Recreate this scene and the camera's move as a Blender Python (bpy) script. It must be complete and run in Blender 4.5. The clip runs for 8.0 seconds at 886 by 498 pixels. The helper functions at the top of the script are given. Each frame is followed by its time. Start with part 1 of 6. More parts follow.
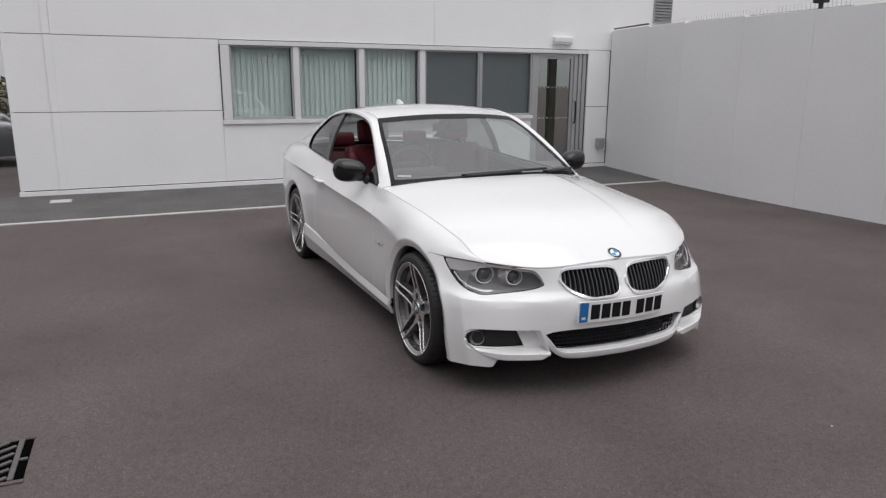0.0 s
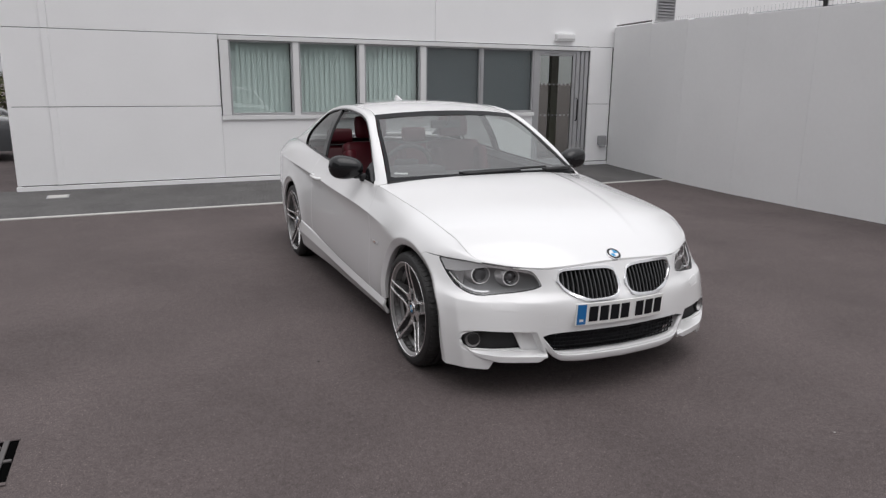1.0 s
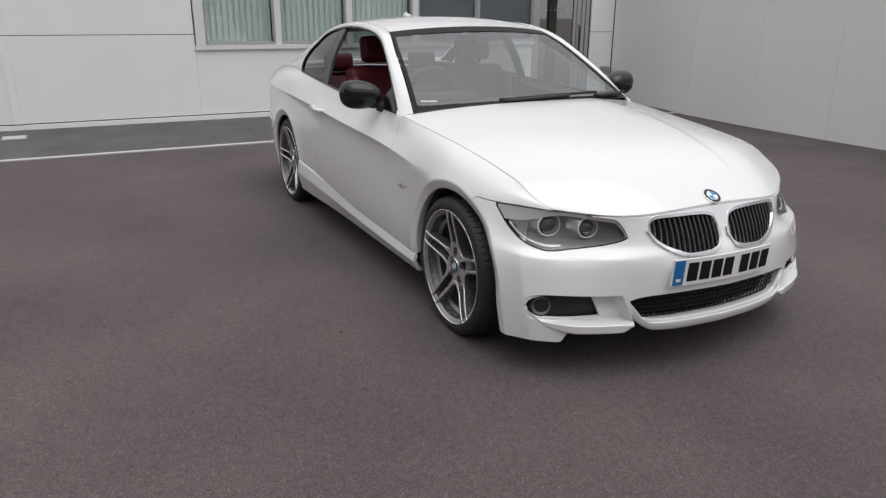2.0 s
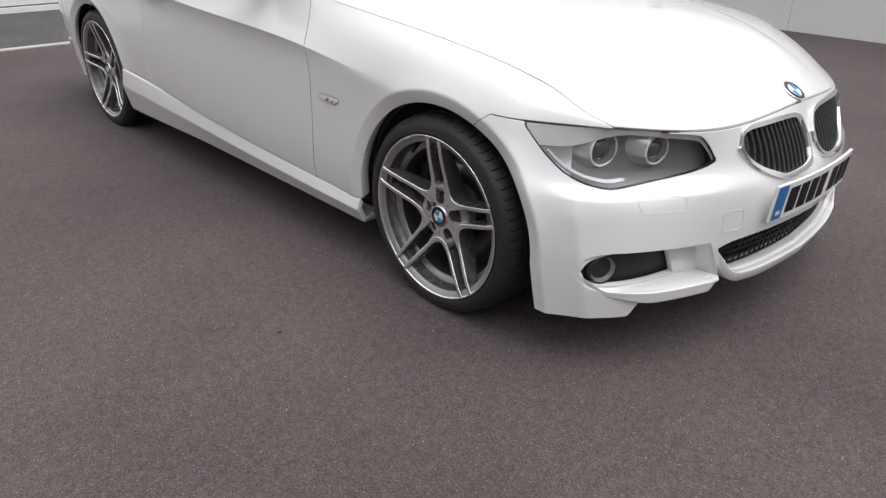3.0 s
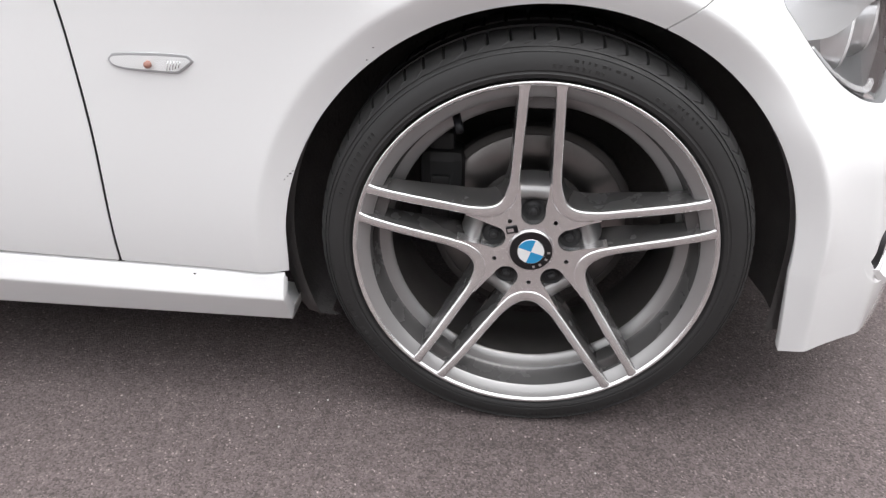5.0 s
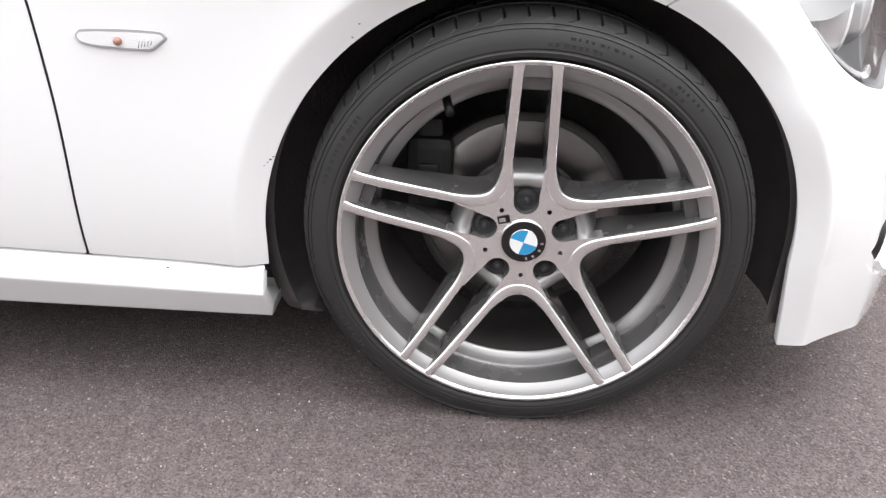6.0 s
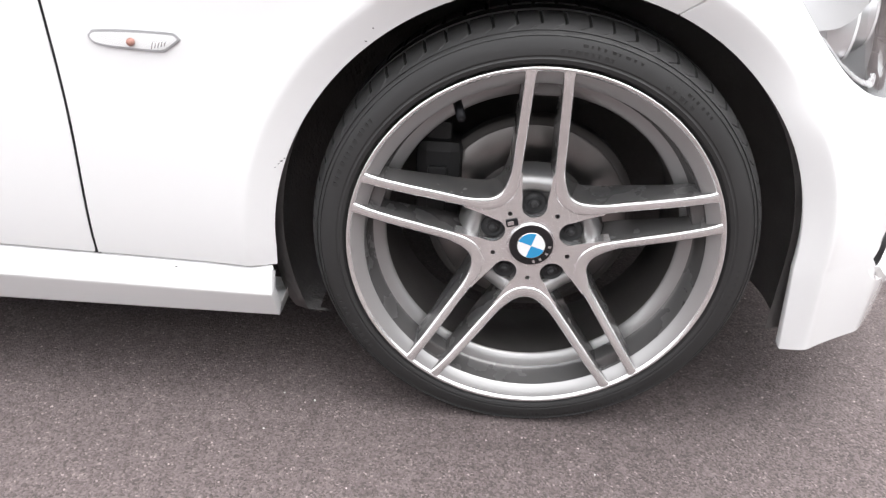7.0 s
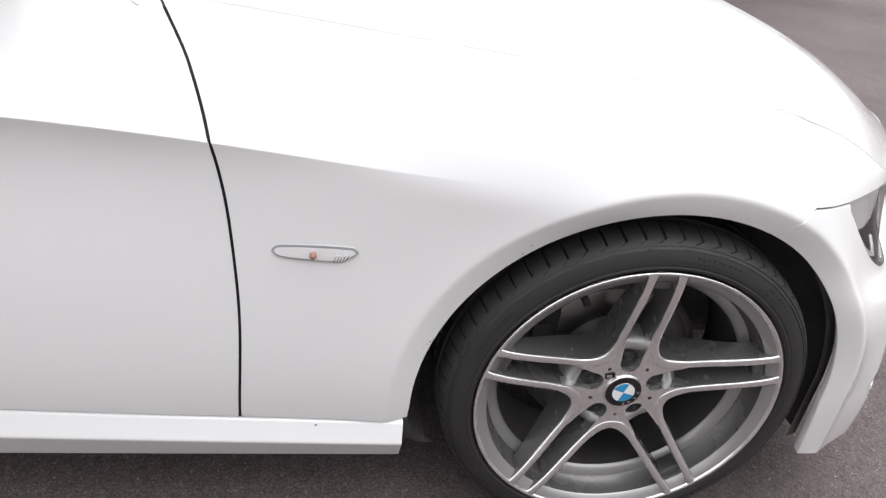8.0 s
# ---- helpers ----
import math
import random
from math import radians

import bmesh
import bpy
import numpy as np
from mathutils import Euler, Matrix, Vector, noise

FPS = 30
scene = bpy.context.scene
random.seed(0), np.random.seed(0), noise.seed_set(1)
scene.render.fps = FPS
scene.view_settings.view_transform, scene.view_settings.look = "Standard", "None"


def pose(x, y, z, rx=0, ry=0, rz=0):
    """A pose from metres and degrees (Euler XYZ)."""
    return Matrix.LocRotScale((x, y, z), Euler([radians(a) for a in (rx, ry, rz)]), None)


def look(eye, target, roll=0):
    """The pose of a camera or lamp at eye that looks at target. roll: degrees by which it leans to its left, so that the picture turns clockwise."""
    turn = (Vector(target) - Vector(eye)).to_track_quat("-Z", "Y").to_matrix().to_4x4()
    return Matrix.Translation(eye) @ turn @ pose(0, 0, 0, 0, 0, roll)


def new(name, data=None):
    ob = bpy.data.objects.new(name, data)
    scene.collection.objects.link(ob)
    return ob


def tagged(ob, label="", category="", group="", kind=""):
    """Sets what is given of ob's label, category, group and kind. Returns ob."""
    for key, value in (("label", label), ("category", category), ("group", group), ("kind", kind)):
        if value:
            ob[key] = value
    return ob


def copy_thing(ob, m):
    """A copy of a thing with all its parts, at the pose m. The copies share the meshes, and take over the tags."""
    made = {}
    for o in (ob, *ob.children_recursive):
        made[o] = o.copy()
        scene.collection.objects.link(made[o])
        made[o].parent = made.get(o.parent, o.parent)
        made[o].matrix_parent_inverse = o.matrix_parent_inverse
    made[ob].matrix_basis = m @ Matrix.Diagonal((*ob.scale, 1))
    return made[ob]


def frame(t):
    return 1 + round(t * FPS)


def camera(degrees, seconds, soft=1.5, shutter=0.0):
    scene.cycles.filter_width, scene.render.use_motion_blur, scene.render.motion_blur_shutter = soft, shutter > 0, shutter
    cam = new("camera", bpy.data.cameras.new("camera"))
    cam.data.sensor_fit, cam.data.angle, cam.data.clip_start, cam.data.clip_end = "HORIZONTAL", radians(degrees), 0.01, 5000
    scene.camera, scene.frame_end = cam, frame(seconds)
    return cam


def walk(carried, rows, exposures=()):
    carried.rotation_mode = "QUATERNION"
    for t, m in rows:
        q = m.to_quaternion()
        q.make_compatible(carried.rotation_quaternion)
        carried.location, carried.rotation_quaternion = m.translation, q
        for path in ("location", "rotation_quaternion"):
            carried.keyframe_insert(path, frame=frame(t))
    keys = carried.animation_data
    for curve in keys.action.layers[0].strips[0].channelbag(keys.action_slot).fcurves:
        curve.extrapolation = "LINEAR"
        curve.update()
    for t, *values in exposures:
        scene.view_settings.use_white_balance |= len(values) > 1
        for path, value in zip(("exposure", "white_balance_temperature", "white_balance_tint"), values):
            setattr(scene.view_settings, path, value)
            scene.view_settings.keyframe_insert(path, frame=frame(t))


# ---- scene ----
cam = camera(64.4, 8.0, 1.3)
PATH = [
    (0, (-2.317, -3.525, 1.559), (-1.497, -1.760, 1.101), 0.3),
    (0.5, (-2.310, -3.522, 1.559), (-1.492, -1.756, 1.099), 0.4),
    (1, (-2.257, -3.471, 1.556), (-1.442, -1.705, 1.089), 0.6),
    (1.5, (-2.213, -3.195, 1.471), (-1.400, -1.438, 0.968), 0.8),
    (2, (-2.259, -2.676, 1.399), (-1.401, -0.983, 0.770), 0.3),
    (2.2, (-2.241, -2.464, 1.356), (-1.363, -0.815, 0.640), 0.0),
    (3.3, (-2.225, -1.102, 1.172), (-0.859, 0.015, 0.231), 0.2),
    (3.5, (-2.201, -0.880, 1.146), (-0.774, 0.128, 0.173), -1.1),
    (4, (-2.108, -0.404, 1.047), (-0.526, 0.290, 0.041), -2.1),
    (4.5, (-1.894, -0.071, 0.899), (-0.236, 0.308, -0.155), -0.8),
    (4.7, (-1.829, -0.002, 0.862), (-0.120, 0.269, -0.141), -0.1),
    (5.8, (-1.750, 0.069, 0.779), (0.011, 0.175, -0.163), 0.8),
    (6, (-1.752, 0.063, 0.776), (0.013, 0.175, -0.159), 1.1),
    (6.5, (-1.748, 0.068, 0.795), (0.001, 0.179, -0.169), 1.6),
    (7, (-1.754, 0.085, 0.791), (0.003, 0.177, -0.161), 2.0),
    (7.5, (-1.746, 0.173, 0.864), (-0.005, 0.160, -0.121), 4.9),
    (7.8, (-1.735, 0.345, 1.020), (-0.024, 0.166, 0.003), 7.3),
    (8, (-1.722, 0.492, 1.115), (-0.025, 0.219, 0.095), 7.1),
]
EXPOSURES = [(0.0, 0.06), (2.0, 0.06), (3.5, 0.62), (4.5, 1.10), (5.8, 1.72), (6.5, 1.82), (7.2, 1.86), (7.6, 1.66), (8.0, 1.14)]
walk(cam, [(t, look(eye, target, roll)) for t, eye, target, roll in PATH], [(t, e, 6430, 13 if t < 4 else 11.8) for t, e in EXPOSURES])

# ---- world, sun, exposure ----
SUN_EL, SUN_AZ = 70.0, 168.0
world = bpy.data.worlds.new("overcast_sky")
scene.world = world
world.use_nodes = True
wn, wl = world.node_tree.nodes, world.node_tree.links
sky = wn.new("ShaderNodeTexSky")
sky.sky_type, sky.sun_disc = "NISHITA", False
sky.sun_elevation, sky.sun_rotation = radians(SUN_EL), radians(SUN_AZ)
sky.dust_density = 4.0
pale = wn.new("ShaderNodeHueSaturation")
pale.inputs["Saturation"].default_value = 0.10
wl.new(sky.outputs[0], pale.inputs["Color"])
# a cloud layer, three times brighter overhead than at the horizon
co_w, sep = wn.new("ShaderNodeTexCoord"), wn.new("ShaderNodeSeparateXYZ")
wl.new(co_w.outputs["Generated"], sep.inputs[0])
high = wn.new("ShaderNodeMapRange")
high.inputs["From Min"].default_value, high.inputs["From Max"].default_value = 0.0, 1.0
high.inputs["To Min"].default_value, high.inputs["To Max"].default_value = 4.0, 11.0
wl.new(sep.outputs["Z"], high.inputs[0])
cloud = wn.new("ShaderNodeVectorMath")
cloud.operation = "SCALE"
cloud.inputs[0].default_value = (0.985, 1.0, 1.01)
wl.new(high.outputs[0], cloud.inputs["Scale"])
blend = wn.new("ShaderNodeMix")
blend.data_type = "RGBA"
blend.inputs[0].default_value = 0.85
wl.new(pale.outputs[0], blend.inputs[6])
wl.new(cloud.outputs[0], blend.inputs[7])
wl.new(blend.outputs[2], wn["Background"].inputs["Color"])
wn["Background"].inputs["Strength"].default_value = 0.11

sun = new("sun", bpy.data.lights.new("sun", "SUN"))
sun.data.energy, sun.data.angle, sun.data.color = 1.1, radians(60), (1.0, 0.98, 0.95)
az, el = radians(SUN_AZ), radians(SUN_EL)
sun.matrix_world = look((0, 0, 30), (0 - math.sin(az) * math.cos(el), 0 - math.cos(az) * math.cos(el), 30 - math.sin(el)))


# ---- materials ----
def material(name, color, rough=0.5, metal=0.0, vary=0.08, scale=6.0, bump=0.0, bump_scale=200.0, coat=0.0, detail=0.0, detail_scale=90.0, spec=0.5):
    """A Principled material with two scales of variation in its colour and a fine relief."""
    m = bpy.data.materials.new(name)
    m.use_nodes = True
    n, l = m.node_tree.nodes, m.node_tree.links
    b = n["Principled BSDF"]
    b.inputs["Roughness"].default_value, b.inputs["Metallic"].default_value = rough, metal
    b.inputs["Coat Weight"].default_value = coat
    b.inputs["Coat Roughness"].default_value = 0.04
    b.inputs["Specular IOR Level"].default_value = spec
    co = n.new("ShaderNodeTexCoord")
    big = n.new("ShaderNodeTexNoise")
    big.inputs["Scale"].default_value, big.inputs["Detail"].default_value = scale, 5
    l.new(co.outputs["Object"], big.inputs["Vector"])
    fine = n.new("ShaderNodeTexNoise")
    fine.inputs["Scale"].default_value, fine.inputs["Detail"].default_value = detail_scale, 3
    l.new(co.outputs["Object"], fine.inputs["Vector"])
    total = n.new("ShaderNodeMath")
    total.operation = "MULTIPLY_ADD"
    total.inputs[1].default_value, total.inputs[2].default_value = 2 * vary, 1 - vary
    l.new(big.outputs["Fac"], total.inputs[0])
    total2 = n.new("ShaderNodeMath")
    total2.operation = "MULTIPLY_ADD"
    total2.inputs[1].default_value = 2 * detail
    l.new(fine.outputs["Fac"], total2.inputs[0])
    sub = n.new("ShaderNodeMath")
    sub.operation = "SUBTRACT"
    sub.inputs[1].default_value = detail
    l.new(total.outputs[0], sub.inputs[0])
    l.new(sub.outputs[0], total2.inputs[2])
    mul = n.new("ShaderNodeVectorMath")
    mul.operation = "SCALE"
    mul.inputs[0].default_value = color
    l.new(total2.outputs[0], mul.inputs["Scale"])
    l.new(mul.outputs[0], b.inputs["Base Color"])
    r = n.new("ShaderNodeMath")
    r.operation = "MULTIPLY_ADD"
    r.inputs[1].default_value, r.inputs[2].default_value = 0.25 * rough, 0.875 * rough
    l.new(big.outputs["Fac"], r.inputs[0])
    l.new(r.outputs[0], b.inputs["Roughness"])
    if bump:
        bn = n.new("ShaderNodeTexNoise")
        bn.inputs["Scale"].default_value, bn.inputs["Detail"].default_value = bump_scale, 4
        l.new(co.outputs["Object"], bn.inputs["Vector"])
        bp = n.new("ShaderNodeBump")
        bp.inputs["Distance"].default_value, bp.inputs["Strength"].default_value = bump, 1.0
        l.new(bn.outputs["Fac"], bp.inputs["Height"])
        l.new(bp.outputs[0], b.inputs["Normal"])
    return m


def glass(name, tint, rough=0.0, clear=0.8, ior=1.7):
    """Thin glass: mostly see-through, with a Fresnel gloss."""
    m = bpy.data.materials.new(name)
    m.use_nodes = True
    n, l = m.node_tree.nodes, m.node_tree.links
    n.remove(n["Principled BSDF"])
    tr, gl, mix, lw = n.new("ShaderNodeBsdfTransparent"), n.new("ShaderNodeBsdfGlossy"), n.new("ShaderNodeMixShader"), n.new("ShaderNodeLayerWeight")
    tr.inputs["Color"].default_value = (*[c * clear for c in tint], 1)
    gl.inputs["Roughness"].default_value = rough
    lw.inputs["Blend"].default_value = 0.5
    # Schlick's gloss, alike from both sides
    f0 = ((ior - 1) / (ior + 1)) ** 2
    power, gloss = n.new("ShaderNodeMath"), n.new("ShaderNodeMath")
    power.operation, gloss.operation = "POWER", "MULTIPLY_ADD"
    power.inputs[1].default_value = 5.0
    gloss.inputs[1].default_value, gloss.inputs[2].default_value = 1 - f0, f0
    l.new(lw.outputs["Facing"], power.inputs[0])
    l.new(power.outputs[0], gloss.inputs[0])
    l.new(gloss.outputs[0], mix.inputs[0])
    l.new(tr.outputs[0], mix.inputs[1])
    l.new(gl.outputs[0], mix.inputs[2])
    l.new(mix.outputs[0], n["Material Output"].inputs["Surface"])
    return m


def asphalt_material(name, dark, light, stone=170.0, patch=1.0):
    m = material(name, (1, 1, 1), rough=0.85, spec=0.3)
    n, l = m.node_tree.nodes, m.node_tree.links
    b, co = n["Principled BSDF"], n["Texture Coordinate"]
    v = n.new("ShaderNodeTexVoronoi")
    v.inputs["Scale"].default_value = stone
    l.new(co.outputs["Object"], v.inputs["Vector"])
    bw = n.new("ShaderNodeRGBToBW")
    l.new(v.outputs["Color"], bw.inputs[0])
    ramp = n.new("ShaderNodeValToRGB")
    e = ramp.color_ramp.elements
    e[0].position, e[0].color = 0.15, (*dark, 1)
    e[1].position, e[1].color = 0.85, (*light, 1)
    top = e.new(0.955)
    top.color = (*[min(1, 1.7 * c) for c in light], 1)
    speck = e.new(0.985)
    speck.color = (*[min(1, 2.8 * c) for c in light], 1)
    l.new(bw.outputs[0], ramp.inputs[0])
    big = n.new("ShaderNodeTexNoise")
    big.inputs["Scale"].default_value, big.inputs["Detail"].default_value = 0.9 * patch, 6
    l.new(co.outputs["Object"], big.inputs["Vector"])
    r2 = n.new("ShaderNodeMapRange")
    r2.inputs["From Min"].default_value, r2.inputs["From Max"].default_value = 0.3, 0.7
    r2.inputs["To Min"].default_value, r2.inputs["To Max"].default_value = 0.82, 1.16
    l.new(big.outputs["Fac"], r2.inputs[0])
    mottle = n.new("ShaderNodeTexNoise")
    mottle.inputs["Scale"].default_value, mottle.inputs["Detail"].default_value, mottle.inputs["Roughness"].default_value = 34.0, 4, 0.65
    l.new(co.outputs["Object"], mottle.inputs["Vector"])
    r3 = n.new("ShaderNodeMapRange")
    r3.inputs["From Min"].default_value, r3.inputs["From Max"].default_value = 0.3, 0.7
    r3.inputs["To Min"].default_value, r3.inputs["To Max"].default_value = 0.84, 1.16
    l.new(mottle.outputs["Fac"], r3.inputs[0])
    both = n.new("ShaderNodeMath")
    both.operation = "MULTIPLY"
    l.new(r2.outputs[0], both.inputs[0])
    l.new(r3.outputs[0], both.inputs[1])
    sc = n.new("ShaderNodeVectorMath")
    sc.operation = "SCALE"
    l.new(ramp.outputs[0], sc.inputs[0])
    l.new(both.outputs[0], sc.inputs["Scale"])
    l.new(sc.outputs[0], b.inputs["Base Color"])
    bp = n.new("ShaderNodeBump")
    bp.inputs["Distance"].default_value, bp.inputs["Strength"].default_value = 0.0022, 0.75
    l.new(v.outputs["Distance"], bp.inputs["Height"])
    bp.invert = True
    l.new(bp.outputs[0], b.inputs["Normal"])
    return m


WHITE = material("white_car_paint", (0.80, 0.80, 0.80), rough=0.22, vary=0.01, scale=3, coat=1.0)
BLACK = material("black_plastic", (0.018, 0.018, 0.019), rough=0.55, vary=0.2, scale=30, bump=0.0003, bump_scale=900)
SLAT = material("grille_slat", (0.10, 0.10, 0.103), rough=0.25, metal=0.6, vary=0.1)
GLOSS = material("gloss_black", (0.010, 0.010, 0.011), rough=0.14, vary=0.1, coat=0.0)
LINER = material("wheel_well_felt", (0.12, 0.112, 0.110), rough=0.95, vary=0.3, scale=14, bump=0.002, bump_scale=120)
RUBBER = material("tyre_rubber", (0.0245, 0.0240, 0.0240), rough=0.55, spec=0.42, vary=0.25, scale=12, bump=0.0002, bump_scale=700)
POLISH = material("machined_alloy", (0.90, 0.895, 0.89), rough=0.19, metal=0.90, vary=0.08, scale=9, detail=0.05, detail_scale=400)
GREY = material("grey_alloy_paint", (0.125, 0.121, 0.120), rough=0.27, metal=0.40, vary=0.08, scale=14, coat=0.2)
CHROME = material("chrome", (0.80, 0.80, 0.81), rough=0.16, metal=1.0, vary=0.02)
STEEL = material("brake_steel", (0.24, 0.225, 0.22), rough=0.33, metal=0.9, vary=0.6, scale=9)
CALIPER = material("cast_iron", (0.085, 0.079, 0.076), rough=0.6, metal=0.5, vary=0.3, scale=30)
RED = material("red_leather", (0.11, 0.004, 0.012), rough=0.45, vary=0.12, scale=10, bump=0.0006, bump_scale=350)
DASH = material("dark_dashboard", (0.05, 0.05, 0.052), rough=0.6, vary=0.1, bump=0.0004, bump_scale=500)
PLATE = material("plate_white", (0.84, 0.84, 0.82), rough=0.3, vary=0.03)
INK = material("plate_black", (0.01, 0.01, 0.012), rough=0.5, spec=0.2)
BLUE = material("badge_blue", (0.03, 0.28, 0.55), rough=0.25, vary=0.03)
EUBLUE = material("plate_blue", (0.015, 0.16, 0.43), rough=0.35, vary=0.03)
BADGEWHITE = material("badge_white", (0.8, 0.8, 0.8), rough=0.25, vary=0.02)
AMBER = material("amber_bulb", (0.36, 0.18, 0.14), rough=0.3)
LAMPGREY = material("lamp_housing", (0.24, 0.24, 0.245), rough=0.30, metal=0.3, vary=0.1)
PROJECTOR = material("projector_lens", (0.09, 0.09, 0.095), rough=0.06, vary=0.1, coat=1.0)
LAMPSILVER = material("lamp_silver", (0.80, 0.80, 0.81), rough=0.26, metal=0.65, vary=0.06)
LENSGLASS = glass("lamp_glass", (1.0, 1.0, 1.0), clear=0.99, ior=1.5)
SCREEN = glass("windscreen_glass", (0.92, 0.97, 0.955), clear=0.74, ior=2.8)
CLEARGLASS = glass("clear_side_glass", (0.88, 0.95, 0.93), clear=0.95)
DARKGLASS = glass("tinted_glass", (0.62, 0.66, 0.65), clear=0.62)
DOORGLASS = glass("door_glass", (0.80, 0.82, 0.80), clear=0.85, ior=1.42)
PANE = glass("window_pane", (0.94, 0.975, 0.965), clear=0.97)
CLAD = material("white_cladding", (0.89, 0.89, 0.895), rough=0.45, vary=0.035, scale=1.3, detail=0.015, detail_scale=25)
JOINT = material("joint_sealant", (0.13, 0.13, 0.133), rough=0.8, vary=0.1)
FRAME = material("white_frame", (0.76, 0.76, 0.76), rough=0.4, vary=0.05, scale=5)
ALU = material("aluminium_frame", (0.42, 0.42, 0.43), rough=0.45, metal=0.3, vary=0.06)
RENDERW = material("painted_boundary_wall", (0.79, 0.79, 0.79), rough=0.8, vary=0.05, scale=0.9, bump=0.0008, bump_scale=60, detail=0.02, detail_scale=18)
BLIND = material("blind_fabric", (0.74, 0.80, 0.785), rough=0.8, vary=0.08, scale=3)
GREYBLIND = material("dark_blind", (0.11, 0.12, 0.135), rough=0.7, vary=0.1, scale=2)
PARTITION = material("beige_partition", (0.42, 0.40, 0.30), rough=0.8, vary=0.1, scale=2)
ROOMSHADE = material("room_shade_dark", (0.06, 0.06, 0.055), rough=0.9, vary=0.3, scale=2)
ASPHALT = asphalt_material("asphalt", (0.062, 0.0503, 0.0495), (0.141, 0.1148, 0.1130), stone=340.0)
PAVER = asphalt_material("grey_tarmac_path", (0.070, 0.067, 0.066), (0.128, 0.124, 0.123), stone=120, patch=2)
KERB = material("concrete_kerb", (0.50, 0.49, 0.47), rough=0.85, vary=0.2, scale=6, bump=0.001, bump_scale=80)
REARWALL = material("unseen_wall_grey", (0.26, 0.255, 0.25), rough=0.9, vary=0.1, scale=0.4)
PALEGREY = material("pale_alloy_grey", (0.35, 0.343, 0.34), rough=0.30, metal=0.55, vary=0.06)
IRON = material("cast_iron_grate", (0.12, 0.112, 0.11), rough=0.6, metal=0.4, vary=0.3, scale=30)
PITSHADE = material("pit_shade_black", (0.003, 0.003, 0.003), rough=1.0, spec=0.0)
GALV = material("galvanised_steel", (0.40, 0.40, 0.41), rough=0.5, metal=0.7, vary=0.15, scale=8)


# ---- building helpers ----
def link_mesh(name, verts, faces, mat, parent=None, label="", smooth=True, normals=None):
    me = bpy.data.meshes.new(name)
    me.from_pydata([tuple(map(float, v)) for v in verts], [], [tuple(map(int, f)) for f in faces])
    me.materials.append(mat)
    if smooth:
        me.polygons.foreach_set("use_smooth", [True] * len(me.polygons))
    me.update()
    if normals is not None:
        me.normals_split_custom_set_from_vertices([tuple(map(float, v)) for v in normals])
    ob = new(name, me)
    ob.parent = parent
    if label:
        ob["label"] = label
    return ob


def part(name, bm, mat, parent=None, label="", smooth=False):
    me = bpy.data.meshes.new(name)
    bm.normal_update()
    bm.to_mesh(me)
    bm.free()
    me.materials.append(mat)
    if smooth:
        me.polygons.foreach_set("use_smooth", [True] * len(me.polygons))
    ob = new(name, me)
    ob.parent = parent
    if label:
        ob["label"] = label
    return ob


def box(lo, hi, bevel=0.0, m=None, bm=None):
    """A box from corner to corner with rounded edges, added to bm or in a new one."""
    out = bm or bmesh.new()
    made = bmesh.ops.create_cube(out, size=1.0)["verts"]
    for v in made:
        v.co = Vector([lo[i] + (v.co[i] + 0.5) * (hi[i] - lo[i]) for i in range(3)])
    if bevel:
        edges = list({e for v in made for e in v.link_edges})
        res = bmesh.ops.bevel(out, geom=edges, offset=bevel, segments=2, affect="EDGES", profile=0.6)
        made = list({v for f in res["faces"] for v in f.verts} | {v for v in made if v.is_valid})
    if m is not None:
        bmesh.ops.transform(out, matrix=m, verts=made)
    return out


def lathe(profile, n=96, close=False):
    """Verts and faces of a profile of (radius, x) turned round the x axis."""
    verts, faces, k = [], [], len(profile)
    for i in range(n):
        a = 2 * math.pi * i / n
        verts += [(x, r * math.cos(a), r * math.sin(a)) for r, x in profile]
    for i in range(n):
        for j in range(k if close else k - 1):
            a, b = i * k + j, i * k + (j + 1) % k
            c, d = ((i + 1) % n) * k + (j + 1) % k, ((i + 1) % n) * k + j
            faces.append((a, d, c, b))
    return verts, faces


def tube(points, radius, n=8, closed=False):
    """A round bar along a line of points."""
    P = [Vector(p) for p in points]
    verts, faces, m = [], [], len(P)
    up = Vector((0.13, 0.29, 0.95))
    for i, p in enumerate(P):
        t = (P[(i + 1) % m] - P[i - 1]) if closed else (P[min(i + 1, m - 1)] - P[max(i - 1, 0)])
        t.normalize()
        a = t.cross(up)
        if a.length < 0.05:
            a = t.cross(Vector((1, 0, 0)))
        a.normalize()
        b = t.cross(a)
        verts += [p + radius * (math.cos(2 * math.pi * j / n) * a + math.sin(2 * math.pi * j / n) * b) for j in range(n)]
    for i in range(m if closed else m - 1):
        for j in range(n):
            faces.append((i * n + j, i * n + (j + 1) % n, ((i + 1) % m) * n + (j + 1) % n, ((i + 1) % m) * n + j))
    if not closed:
        faces += [tuple(range(n - 1, -1, -1)), tuple((m - 1) * n + j for j in range(n))]
    return verts, faces


